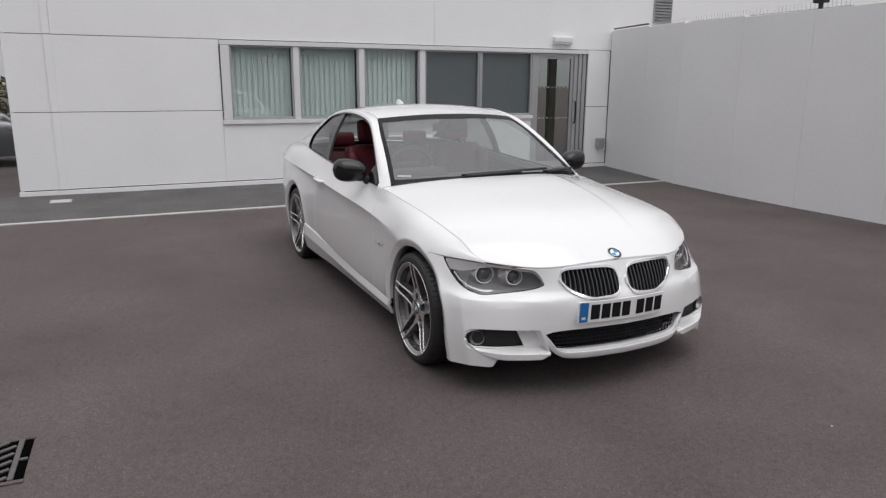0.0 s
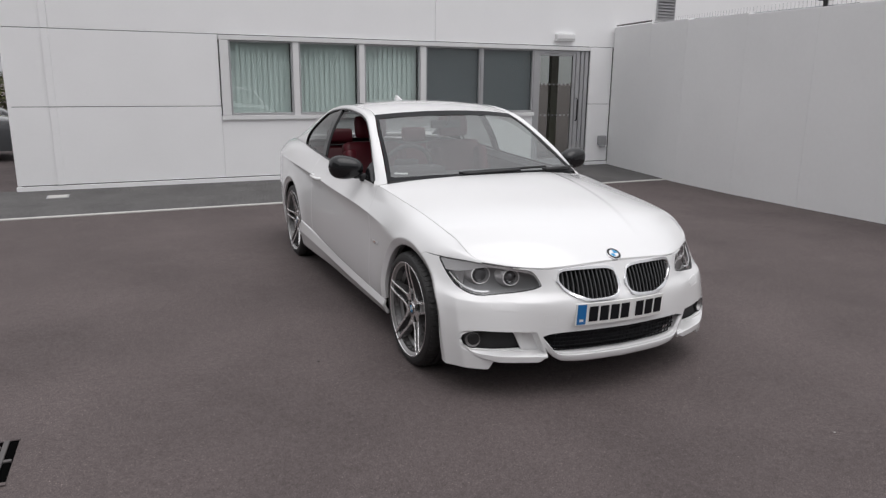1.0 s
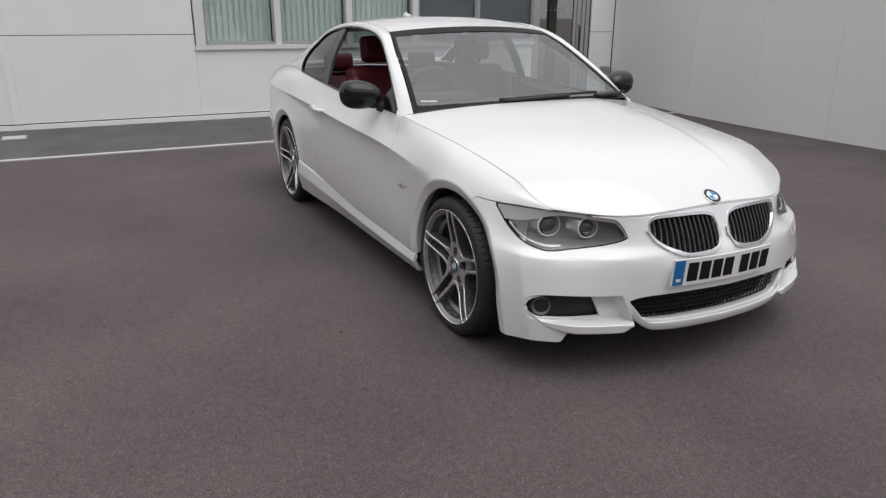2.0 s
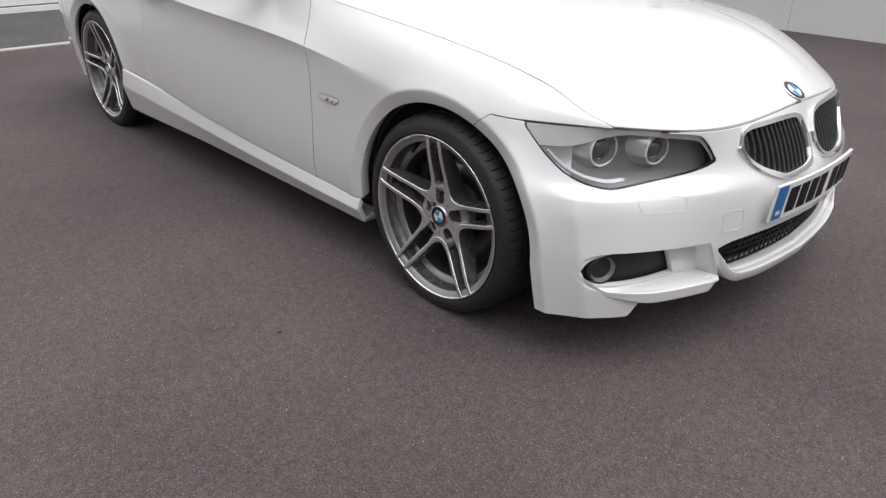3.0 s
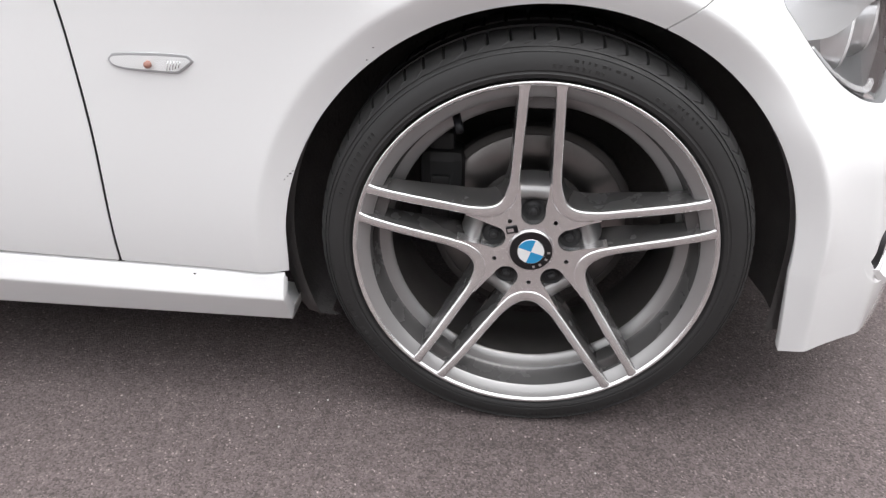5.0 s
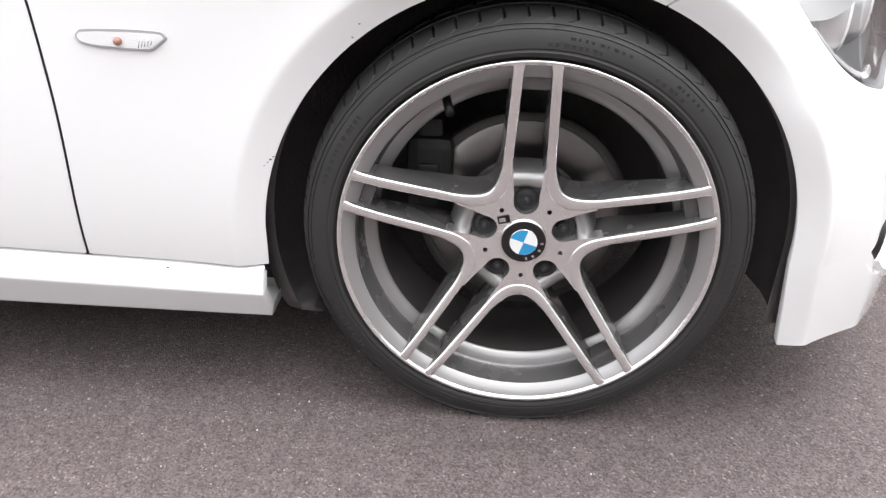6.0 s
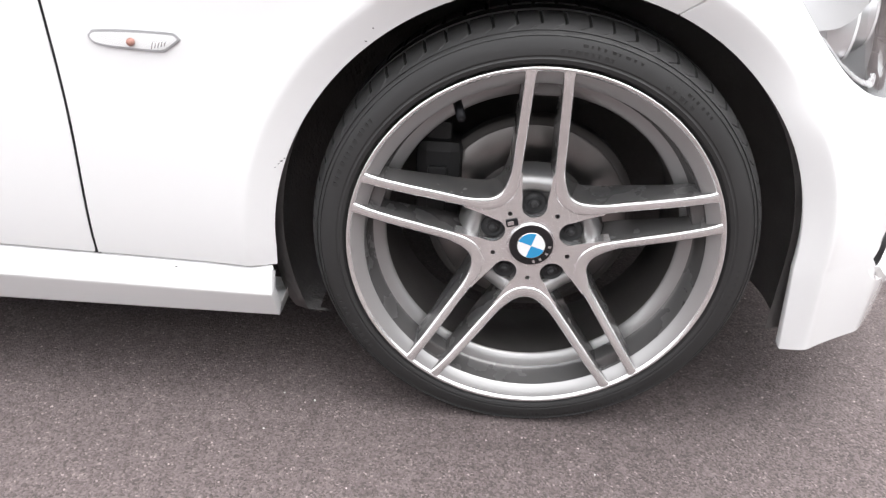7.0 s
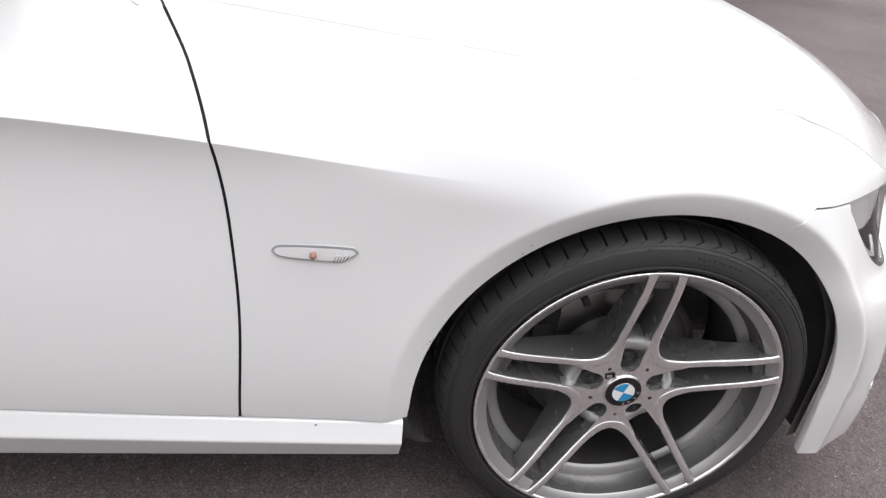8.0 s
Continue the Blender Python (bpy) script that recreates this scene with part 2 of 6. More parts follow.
def spline(xs, ys):
    """A natural cubic spline through (xs, ys); ys may have columns."""
    x, y = np.asarray(xs, float), np.asarray(ys, float)
    flat = y.ndim == 1
    y = y.reshape(len(x), -1)
    h, n = np.diff(x), len(x)
    A, R = np.eye(n), np.zeros_like(y)
    for i in range(1, n - 1):
        A[i, i - 1:i + 2] = h[i - 1], 2 * (h[i - 1] + h[i]), h[i]
        R[i] = 6 * ((y[i + 1] - y[i]) / h[i] - (y[i] - y[i - 1]) / h[i - 1])
    M = np.linalg.solve(A, R)

    def f(q):
        q = np.asarray(q, float)
        i = np.clip(np.searchsorted(x, q) - 1, 0, n - 2)
        t0, t1, hh = (q - x[i])[..., None], (x[i + 1] - q)[..., None], h[i][..., None]
        v = (M[i] * t1 ** 3 + M[i + 1] * t0 ** 3) / (6 * hh) + (y[i] / hh - M[i] * hh / 6) * t1 + (y[i + 1] / hh - M[i + 1] * hh / 6) * t0
        return v[..., 0] if flat else v
    return f


def outline(xs, ys):
    """A line through points that never swings past them."""
    x, y = np.asarray(xs, float), np.asarray(ys, float)
    h = np.diff(x)
    d = np.diff(y) / h
    m = np.zeros(len(x))
    m[0], m[-1] = d[0], d[-1]
    for i in range(1, len(x) - 1):
        if d[i - 1] * d[i] > 0:
            w1, w2 = 2 * h[i] + h[i - 1], h[i] + 2 * h[i - 1]
            m[i] = (w1 + w2) / (w1 / d[i - 1] + w2 / d[i])

    def f(q):
        q = np.clip(np.asarray(q, float), x[0], x[-1])
        i = np.clip(np.searchsorted(x, q) - 1, 0, len(x) - 2)
        t = (q - x[i]) / h[i]
        return y[i] * (1 + 2 * t) * (1 - t) ** 2 + h[i] * m[i] * t * (1 - t) ** 2 + y[i + 1] * t * t * (3 - 2 * t) + h[i] * m[i + 1] * t * t * (t - 1)
    return f


def step(a, b, x):
    """0 below a, 1 above b, smooth between (a may be above b)."""
    t = np.clip((np.asarray(x, float) - a) / (b - a), 0, 1)
    return t * t * (3 - 2 * t)


class Sheet:
    """A curved sheet: surf(u, v) gives places for arrays of u and v; cut() keeps the part where g(place, u, v) > 0."""

    def __init__(self, surf, us=(), vs=()):
        self.surf = surf
        if not len(us):
            return
        U, V = np.meshgrid(us, vs, indexing="ij")
        self.uv = np.stack([U.ravel(), V.ravel()], 1)
        n = len(vs)
        i, j = np.meshgrid(np.arange(len(us) - 1), np.arange(n - 1), indexing="ij")
        a = (i * n + j).ravel()
        self.faces = [tuple(f) for f in np.stack([a, a + n, a + n + 1, a + 1], 1).tolist()]

    def place(self, uv=None):
        uv = self.uv if uv is None else uv
        return self.surf(uv[:, 0], uv[:, 1])

    def copy(self):
        s = Sheet(self.surf)
        s.uv, s.faces = self.uv, self.faces
        return s

    def cut(self, g):
        s = self.copy()
        val = g(s.place(), s.uv[:, 0], s.uv[:, 1])
        ok, extra, seen, out = val > 0, [], {}, []
        for f in s.faces:
            k = [ok[i] for i in f]
            if all(k):
                out.append(f)
            elif any(k):
                poly = []
                for p, q in zip(f, f[1:] + f[:1]):
                    if ok[p]:
                        poly.append(p)
                    if ok[p] != ok[q]:
                        key = (min(p, q), max(p, q))
                        if key not in seen:
                            t = val[key[0]] / (val[key[0]] - val[key[1]])
                            seen[key] = len(s.uv) + len(extra)
                            extra.append(s.uv[key[0]] * (1 - t) + s.uv[key[1]] * t)
                        poly.append(seen[key])
                if len(poly) > 2:
                    out.append(tuple(poly))
        uv = np.concatenate([s.uv, np.array(extra)]) if extra else s.uv
        used = sorted({i for f in out for i in f})
        order = {o: i for i, o in enumerate(used)}
        s.uv, s.faces = uv[used], [tuple(order[i] for i in f) for f in out]
        return s

    def normals(self):
        e = 1e-4
        du = self.place(self.uv + (e, 0)) - self.place(self.uv - (e, 0))
        dv = self.place(self.uv + (0, e)) - self.place(self.uv - (0, e))
        n = np.cross(du, dv)
        return n / np.maximum(np.linalg.norm(n, axis=1, keepdims=True), 1e-12)

    def build(self, name, mat, parent=None, label="", side=1, rim=0.012, lift=0.0, flip=False):
        """Links the sheet, its edges turned in by rim; side -1 mirrors it to the car's right."""
        p, n = self.place(), self.normals()
        if flip:
            n = -n
        p = p + lift * n
        count = {}
        for f in self.faces:
            for a, b in zip(f, f[1:] + f[:1]):
                count[(min(a, b), max(a, b))] = count.get((min(a, b), max(a, b)), 0) + 1
        V, N, F = [p], [n], [tuple(reversed(f)) if flip else f for f in self.faces]
        if rim:
            out = {}
            border = []
            for f in F:
                for a, b in zip(f, f[1:] + f[:1]):
                    if count[(min(a, b), max(a, b))] == 1:
                        o = np.cross(p[b] - p[a], (n[a] + n[b]) / 2)
                        border.append((a, b))
                        for q in (a, b):
                            out[q] = out.get(q, 0) + o
            base, extra, nor, ring, r = len(p), [], [], {}, 0.0022
            for q, o in out.items():
                o = o / max(np.linalg.norm(o), 1e-9)
                ring[q] = base + len(extra)
                extra += [p[q] - r * n[q] + 0.4 * r * o, p[q] - rim * n[q] + 0.4 * r * o]
                nor += [(n[q] + 1.6 * o) / 1.9, o]
            for a, b in border:
                F += [(b, a, ring[a], ring[b]), (ring[b], ring[a], ring[a] + 1, ring[b] + 1)]
            if extra:
                V.append(np.array(extra))
                N.append(np.array(nor))
        V, N = np.concatenate(V), np.concatenate(N)
        if side < 0:
            V, N, F = V * (-1, 1, 1), N * (-1, 1, 1), [tuple(reversed(f)) for f in F]
        return link_mesh(name, V, F, mat, parent, label, True, N)


def outside(top, bottom, lo, hi, coord):
    """For Sheet.cut: keeps what lies outside the opening between bottom(h) and top(h), lo < h < hi; coord gives h and z."""
    def g(p, u, v):
        h, z = coord(p)
        return -np.minimum(np.minimum(top(h) - z, z - bottom(h)), np.minimum(h - lo, hi - h))
    return g


def inside(top, bottom, lo, hi, coord):
    g = outside(top, bottom, lo, hi, coord)
    return lambda p, u, v: -g(p, u, v)


# ---- the car: its nose towards -y, front axle over y = 0, its own right side at -x ----
WHEELBASE, AXLE_Z, TYRE_R = 2.76, 0.312, 0.318
car = tagged(new("car"), "white two-door coupe with grey alloy wheels parked on the asphalt", "car")

# Lines that run round the body from the middle of the nose to the middle of the tail.
RUN = [0.0, 0.25, 0.47, 0.66, 0.83, 0.99, 1.25, 1.50, 1.80, 2.06, 2.80, 3.45, 3.85, 4.30, 4.76, 5.2, 5.9]
K_DOOR = RUN[9]
SIDE_Y = [-0.15, 0.10, 0.40, 0.66, 1.40, 2.05, 2.45, 2.90, 3.35]


def line(nose, xs, zs, tail):
    """One line: its nose points, half widths and heights at the stations SIDE_Y, and its tail points."""
    return spline(RUN, nose + [(x, y, z) for x, y, z in zip(xs, SIDE_Y, zs)] + tail)


LINES = [
    line([(0, -0.768, 0.16), (0.25, -0.748, 0.16), (0.45, -0.70, 0.16), (0.63, -0.632, 0.155), (0.755, -0.540, 0.145), (0.815, -0.415, 0.14)],
         [0.838, 0.840, 0.835, 0.835, 0.836, 0.840, 0.845, 0.840, 0.815], [0.14, 0.14, 0.14, 0.14, 0.145, 0.15, 0.16, 0.19, 0.22],
         [(0.62, 3.68, 0.24), (0, 3.76, 0.25)]),
    line([(0, -0.790, 0.29), (0.25, -0.768, 0.29), (0.45, -0.715, 0.285), (0.635, -0.636, 0.28), (0.764, -0.538, 0.275), (0.825, -0.410, 0.27)],
         [0.855, 0.862, 0.864, 0.866, 0.868, 0.870, 0.872, 0.868, 0.835], [0.265, 0.262, 0.262, 0.265, 0.28, 0.31, 0.33, 0.34, 0.35],
         [(0.645, 3.70, 0.36), (0, 3.80, 0.36)]),
    line([(0, -0.795, 0.42), (0.25, -0.771, 0.42), (0.45, -0.712, 0.42), (0.625, -0.622, 0.415), (0.760, -0.516, 0.415), (0.829, -0.390, 0.42)],
         [0.860, 0.867, 0.872, 0.875, 0.877, 0.879, 0.880, 0.878, 0.852], [0.42, 0.42, 0.42, 0.425, 0.435, 0.46, 0.475, 0.48, 0.48],
         [(0.66, 3.72, 0.48), (0, 3.82, 0.48)]),
    line([(0, -0.778, 0.508), (0.25, -0.756, 0.506), (0.45, -0.695, 0.503), (0.615, -0.592, 0.497), (0.752, -0.494, 0.496), (0.824, -0.372, 0.507)],
         [0.861, 0.869, 0.869, 0.870, 0.872, 0.875, 0.878, 0.879, 0.852], [0.52, 0.525, 0.54, 0.55, 0.56, 0.59, 0.61, 0.62, 0.62],
         [(0.66, 3.71, 0.60), (0, 3.81, 0.60)]),
    line([(0, -0.752, 0.550), (0.25, -0.732, 0.546), (0.435, -0.664, 0.545), (0.592, -0.550, 0.534), (0.736, -0.458, 0.533), (0.813, -0.340, 0.560)],
         [0.860, 0.870, 0.868, 0.864, 0.863, 0.866, 0.870, 0.872, 0.846], [0.61, 0.625, 0.645, 0.668, 0.692, 0.738, 0.763, 0.775, 0.78],
         [(0.665, 3.68, 0.76), (0, 3.78, 0.76)]),
    line([(0, -0.695, 0.678), (0.25, -0.685, 0.668), (0.44, -0.628, 0.656), (0.600, -0.518, 0.664), (0.718, -0.410, 0.676), (0.797, -0.298, 0.681)],
         [0.850, 0.867, 0.866, 0.869, 0.871, 0.874, 0.876, 0.872, 0.838], [0.692, 0.703, 0.716, 0.744, 0.783, 0.818, 0.836, 0.853, 0.88],
         [(0.66, 3.60, 0.90), (0, 3.72, 0.90)]),
    line([(0, -0.686, 0.684), (0.25, -0.676, 0.674), (0.44, -0.618, 0.661), (0.605, -0.507, 0.668), (0.705, -0.395, 0.704), (0.768, -0.278, 0.735)],
         [0.818, 0.833, 0.828, 0.823, 0.828, 0.830, 0.832, 0.825, 0.78], [0.754, 0.783, 0.800, 0.824, 0.852, 0.892, 0.918, 0.945, 0.955],
         [(0.62, 3.61, 0.935), (0, 3.72, 0.93)]),
    line([(0, -0.678, 0.689), (0.25, -0.668, 0.679), (0.44, -0.609, 0.666), (0.622, -0.497, 0.673), (0.690, -0.375, 0.730), (0.722, -0.250, 0.772)],
         [0.740, 0.749, 0.763, 0.776, 0.794, 0.788, 0.778, 0.750, 0.70], [0.801, 0.836, 0.868, 0.896, 0.928, 0.966, 0.992, 1.012, 1.0],
         [(0.55, 3.62, 0.965), (0, 3.72, 0.96)]),
]
RISE = [0.0, 0.12, 0.26, 0.355, 0.435, 0.545, 0.645, 0.79]
V_CREASE = RISE[5]
W_ALL = spline(RISE, np.eye(8))
W_LOW, W_TOP = spline(RISE[:6], np.eye(6)), spline(RISE[5:], np.eye(3))
ARCHES = [(0.002, 0.298, 0.375), (WHEELBASE + 0.012, 0.300, 0.366)]


def arch_radius(p, arch):
    """The distance from an arch's middle, with straight legs below it."""
    cy, cz, r = arch
    y, z = p[:, 1] - cy, p[:, 2] - cz
    return np.where(z > 0, np.hypot(y, z), np.abs(y) + np.where(y < 0, 0.14, 0.06) * np.minimum(z, 0))


def body(w, v):
    L = np.stack([f(w) for f in LINES], 1)
    one = np.einsum("nl,nlc->nc", W_ALL(v), L)
    low = np.einsum("nl,nlc->nc", W_LOW(np.minimum(v, V_CREASE)), L[:, :6])
    top = np.einsum("nl,nlc->nc", W_TOP(np.maximum(v, V_CREASE)), L[:, 5:])
    two = np.where((v < V_CREASE)[:, None], low, top)
    sharp = np.maximum(1 - step(0.62, 0.95, w), step(1.62, 1.95, w))[:, None]
    p = one + (two - one) * sharp
    for arch in ARCHES:
        r = arch_radius(p, arch)
        d = (r - arch[2] - 0.040) / 0.0022
        over = 0.0022 * (np.logaddexp(0, d))
        under = 0.0022 * (np.logaddexp(0, -d))
        ahead = step(0.34, 0.04, p[:, 1] - arch[0])
        low = step(0.16, 0.46, p[:, 2]) * step(-0.10, -0.30, p[:, 1]) + 1 - step(-0.10, -0.30, p[:, 1])
        lip = (0.007 + 0.009 * ahead) * np.exp(-over / 0.055) - (0.22 + 0.10 * low + 0.22 * ahead * low) * np.minimum(under, 0.05)
        lip += 0.014 * np.exp(-over / 0.030) * step(-0.20, -0.34, p[:, 1]) * (0.35 + 0.65 * low)
        p[:, 0] += lip * step(0.1, 0.3, p[:, 0])
    # an upright edge at the bumper's corner
    k = np.exp(-np.sqrt((w - 0.868 - 0.10 * (p[:, 2] - 0.30)) ** 2 + 0.010 ** 2) / 0.05) * step(0.53, 0.44, p[:, 2]) * 0.012
    p[:, 0] += 0.7 * k
    p[:, 1] -= 0.7 * k
    # the ledge under the headlamps
    p[:, 1] -= 0.006 * np.exp(-np.sqrt((v - RISE[3]) ** 2 + 0.005 ** 2) / 0.022) * step(0.40, 0.55, w) * step(0.98, 0.88, w)
    return p


US = np.concatenate([np.linspace(0, 0.95, 140), np.linspace(0.956, 2.0, 230), np.linspace(2.02, 3.5, 50), np.linspace(3.515, 4.6, 70), np.linspace(4.65, RUN[-1], 24)])
VS = np.linspace(0, RISE[-1], 140)
SKIN = Sheet(body, US, VS)
GAP = 0.0028

door_y = outline([0.10, 0.27, 0.47, 0.62, 0.74, 0.83, 0.90, 1.0], [0.655, 0.65, 0.642, 0.650, 0.668, 0.697, 0.735, 0.78])
door_end = outline([0.1, 0.30, 0.55, 0.80, 1.0], [2.00, 2.03, 2.07, 2.07, 2.03])
seam_z = outline([0.0, 0.38, 0.65, 1.0, 1.4, 1.8, 2.2, 2.5, 3.9], [0.258, 0.261, 0.268, 0.281, 0.302, 0.335, 0.375, 0.39, 0.39])
W_CORNER = 0.735


def wing_seam(p):
    return -0.142 - 1.35 * (p[:, 2] - 0.642)


def front_part(p, u, v):
    """Above 0 on the front bumper, below on the wing."""
    return np.minimum(wing_seam(p) - p[:, 1], V_CREASE - 0.0005 - v)


def v_edge(u):
    """Where the bonnet's edge runs on the skin: along the crease over the nose, on top of the wing further back."""
    return V_CREASE + (RISE[-1] - V_CREASE) * (1 - (1 - np.clip((u - W_CORNER) / 0.24, 0, 1)) ** 2.2)


def lamp_coord(p):
    return p[:, 0] + p[:, 1], np.where(p[:, 1] < 0, p[:, 2], 9.0)


LAMP_TOP = outline([-0.235, -0.20, -0.158, -0.05, 0.06, 0.20, 0.35, 0.52], [0.580, 0.618, 0.644, 0.653, 0.661, 0.671, 0.677, 0.681])
LAMP_BOTTOM = outline([-0.235, -0.20, -0.10, 0.05, 0.18, 0.27, 0.36, 0.44, 0.52], [0.572, 0.560, 0.541, 0.524, 0.515, 0.526, 0.553, 0.600, 0.668])


def front_coord(p):
    return p[:, 0], np.where(p[:, 1] < 0, p[:, 2], 9.0)


KID_TOP = outline([0.020, 0.045, 0.10, 0.20, 0.30, 0.335, 0.352], [0.585, 0.640, 0.654, 0.657, 0.655, 0.645, 0.600])
KID_BOTTOM = outline([0.020, 0.045, 0.10, 0.18, 0.26, 0.32, 0.352], [0.560, 0.517, 0.503, 0.500, 0.520, 0.556, 0.600])


def shifted(f, d):
    return lambda h: f(h) + d


def flat(z):
    return lambda h: np.full_like(h, z)


GRILLE_TOP = outline([0, 0.2, 0.33, 0.40, 0.44], [0.360, 0.359, 0.355, 0.348, 0.336])
GRILLE_BOTTOM = outline([0, 0.2, 0.33, 0.38, 0.41, 0.44], [0.236, 0.237, 0.241, 0.254, 0.292, 0.328])
CHIN = outline([0, 0.2, 0.33, 0.38, 0.41, 0.44], [0.195, 0.196, 0.203, 0.222, 0.252, 0.300])
# the fog-lamp recess beside the middle part, and the dark opening in its back
REC_TOP = outline([0.40, 0.60, 0.72, 0.770, 0.796, 0.806], [0.358, 0.358, 0.357, 0.350, 0.332, 0.302])
REC_BOTTOM = outline([0.40, 0.60, 0.70, 0.770, 0.796, 0.806], [0.238, 0.240, 0.242, 0.250, 0.268, 0.298])
FOG_TOP = outline([0.40, 0.60, 0.70, 0.755, 0.785, 0.797], [0.354, 0.354, 0.352, 0.343, 0.325, 0.302])
FOG_BOTTOM = outline([0.40, 0.60, 0.70, 0.755, 0.785, 0.797], [0.250, 0.252, 0.256, 0.262, 0.276, 0.298])


def outside_recess(p, u, v):
    h, z = front_coord(p)
    inner = 0.402 + 0.42 * (z - 0.20)
    return -np.minimum(np.minimum(REC_TOP(h) - z, z - REC_BOTTOM(h)), np.minimum(h - inner, 0.806 - h))


def recess(w, v):
    """The recess: the skin set back inside its outline, deeper towards the middle of the car."""
    p = body(w, v)
    edge = -outside_recess(p, w, v)
    p[:, 1] += (0.002 + 0.052 * np.clip((0.79 - p[:, 0]) / 0.28, 0, 1)) * step(-0.001, 0.009, edge) + 0.0015
    return p


def outside_fog(p, u, v):
    h, z = front_coord(p)
    return -np.minimum(np.minimum(FOG_TOP(h) - z, z - FOG_BOTTOM(h)), np.minimum(h - (0.512 + 0.45 * (z - 0.25)), 0.797 - h))


def bumper_foot(p, u, v):
    """The bumper's lower edge: low at the corners, higher under the blade."""
    X = p[:, 0]
    foot = 0.152 + 0.007 * step(-0.42, -0.54, p[:, 1]) + 0.045 * step(0.685, 0.655, X)
    return p[:, 2] - np.where(X < 0.43, np.maximum(foot, CHIN(X) + 0.006), foot)


nose = SKIN.cut(lambda p, u, v: 1.45 - u)
bumper_sheet = nose.cut(lambda p, u, v: front_part(p, u, v) - GAP).cut(lambda p, u, v: arch_radius(p, ARCHES[0]) - ARCHES[0][2])
bumper_sheet = bumper_sheet.cut(bumper_foot)
hole_sheet = bumper_sheet
FINE = Sheet(body, np.linspace(0, 0.42, 130), np.linspace(0.30, V_CREASE, 90))
bumper_sheet = bumper_sheet.cut(outside(LAMP_TOP, LAMP_BOTTOM, -0.235, 0.52, lamp_coord))
bumper_sheet = bumper_sheet.cut(outside(KID_TOP, KID_BOTTOM, 0.020, 0.352, front_coord))
bumper_sheet = bumper_sheet.cut(outside(GRILLE_TOP, GRILLE_BOTTOM, -1, 0.44, front_coord)).cut(outside_recess)

wing = SKIN.cut(lambda p, u, v: -front_part(p, u, v) - GAP).cut(lambda p, u, v: 2.3 - u)
wing = wing.cut(lambda p, u, v: door_y(p[:, 2]) - GAP - p[:, 1]).cut(lambda p, u, v: p[:, 2] - seam_z(p[:, 1]) - GAP)
wing = wing.cut(lambda p, u, v: arch_radius(p, ARCHES[0]) - ARCHES[0][2]).cut(lambda p, u, v: v_edge(u) - 0.002 - v)
door = SKIN.cut(lambda p, u, v: np.minimum(p[:, 1] - door_y(p[:, 2]) - GAP, door_end(p[:, 2]) - GAP - p[:, 1]))
door = door.cut(lambda p, u, v: p[:, 2] - seam_z(p[:, 1]) - GAP)
quarter = SKIN.cut(lambda p, u, v: p[:, 1] - door_end(p[:, 2]) - GAP).cut(lambda p, u, v: arch_radius(p, ARCHES[1]) - ARCHES[1][2])
rear_split = lambda p, u, v: np.minimum(p[:, 1] - 3.18, 0.66 - p[:, 2])
tail_bumper = quarter.cut(lambda p, u, v: rear_split(p, u, v) - GAP)
quarter = quarter.cut(lambda p, u, v: -rear_split(p, u, v) - GAP)
quarter = quarter.cut(lambda p, u, v: np.where(p[:, 1] < 3.0, p[:, 2] - seam_z(p[:, 1]) - GAP, 1.0))

for side in (1, -1):
    bumper = bumper_sheet.build("front_bumper", WHITE, car, "", side, 0.016)
    Sheet(recess, np.linspace(0.40, 1.0, 170), np.linspace(0.05, 0.22, 70)).cut(lambda p, u, v: -outside_recess(p, u, v) + 0.006).cut(outside_fog).build("fog_surround", WHITE, car, "", side, 0.02)
    wing.build("wing", WHITE, car, "", side, 0.045)
    door.build("door", WHITE, car, "", side, 0.018)
    quarter.build("rear_wing", WHITE, car, "", side, 0.020)
    tail_bumper.build("rear_bumper", WHITE, car, "", side, 0.016)
    # black strips that paint the shade in the door's shut lines
    for edge in (door_y, door_end):
        def strip(a, t, edge=edge):
            z = 0.268 + a * 0.62
            y = edge(z) + (t - 0.5) * 0.012
            u = np.interp(y, SIDE_Y, RUN[6:15])
            lo, hi = np.zeros_like(u), np.full_like(u, RISE[-1])
            for _ in range(18):
                mid = (lo + hi) / 2
                up = body(u, mid)[:, 2] < z
                lo, hi = np.where(up, mid, lo), np.where(up, hi, mid)
            q = body(u, (lo + hi) / 2)
            q[:, 0] -= 0.0018
            q[:, 1] = y
            return q
        Sheet(strip, np.linspace(0, 1, 50), np.array([0.0, 0.5, 1.0])).build("shut_line_shade", INK, car, "", side, 0, 0.0)
    # dark inner shell behind the shut lines
    SKIN.cut(lambda p, u, v: np.minimum(arch_radius(p, ARCHES[0]) - 0.40, arch_radius(p, ARCHES[1]) - 0.40)).cut(
        lambda p, u, v: np.minimum(p[:, 2] - 0.24, u - 1.2)).build("inner_shell", LINER, car, "", side, 0, -0.024)


# bonnet
NOSE_W = np.linspace(0, W_CORNER, 90)
NOSE_EDGE = body(NOSE_W, v_edge(NOSE_W))
NOSE_EDGE[0, 0] = 0.0
HOOD_Y = float(NOSE_EDGE[0, 1]) + 0.001
HOOD_Z = float(NOSE_EDGE[0, 2]) + 0.004


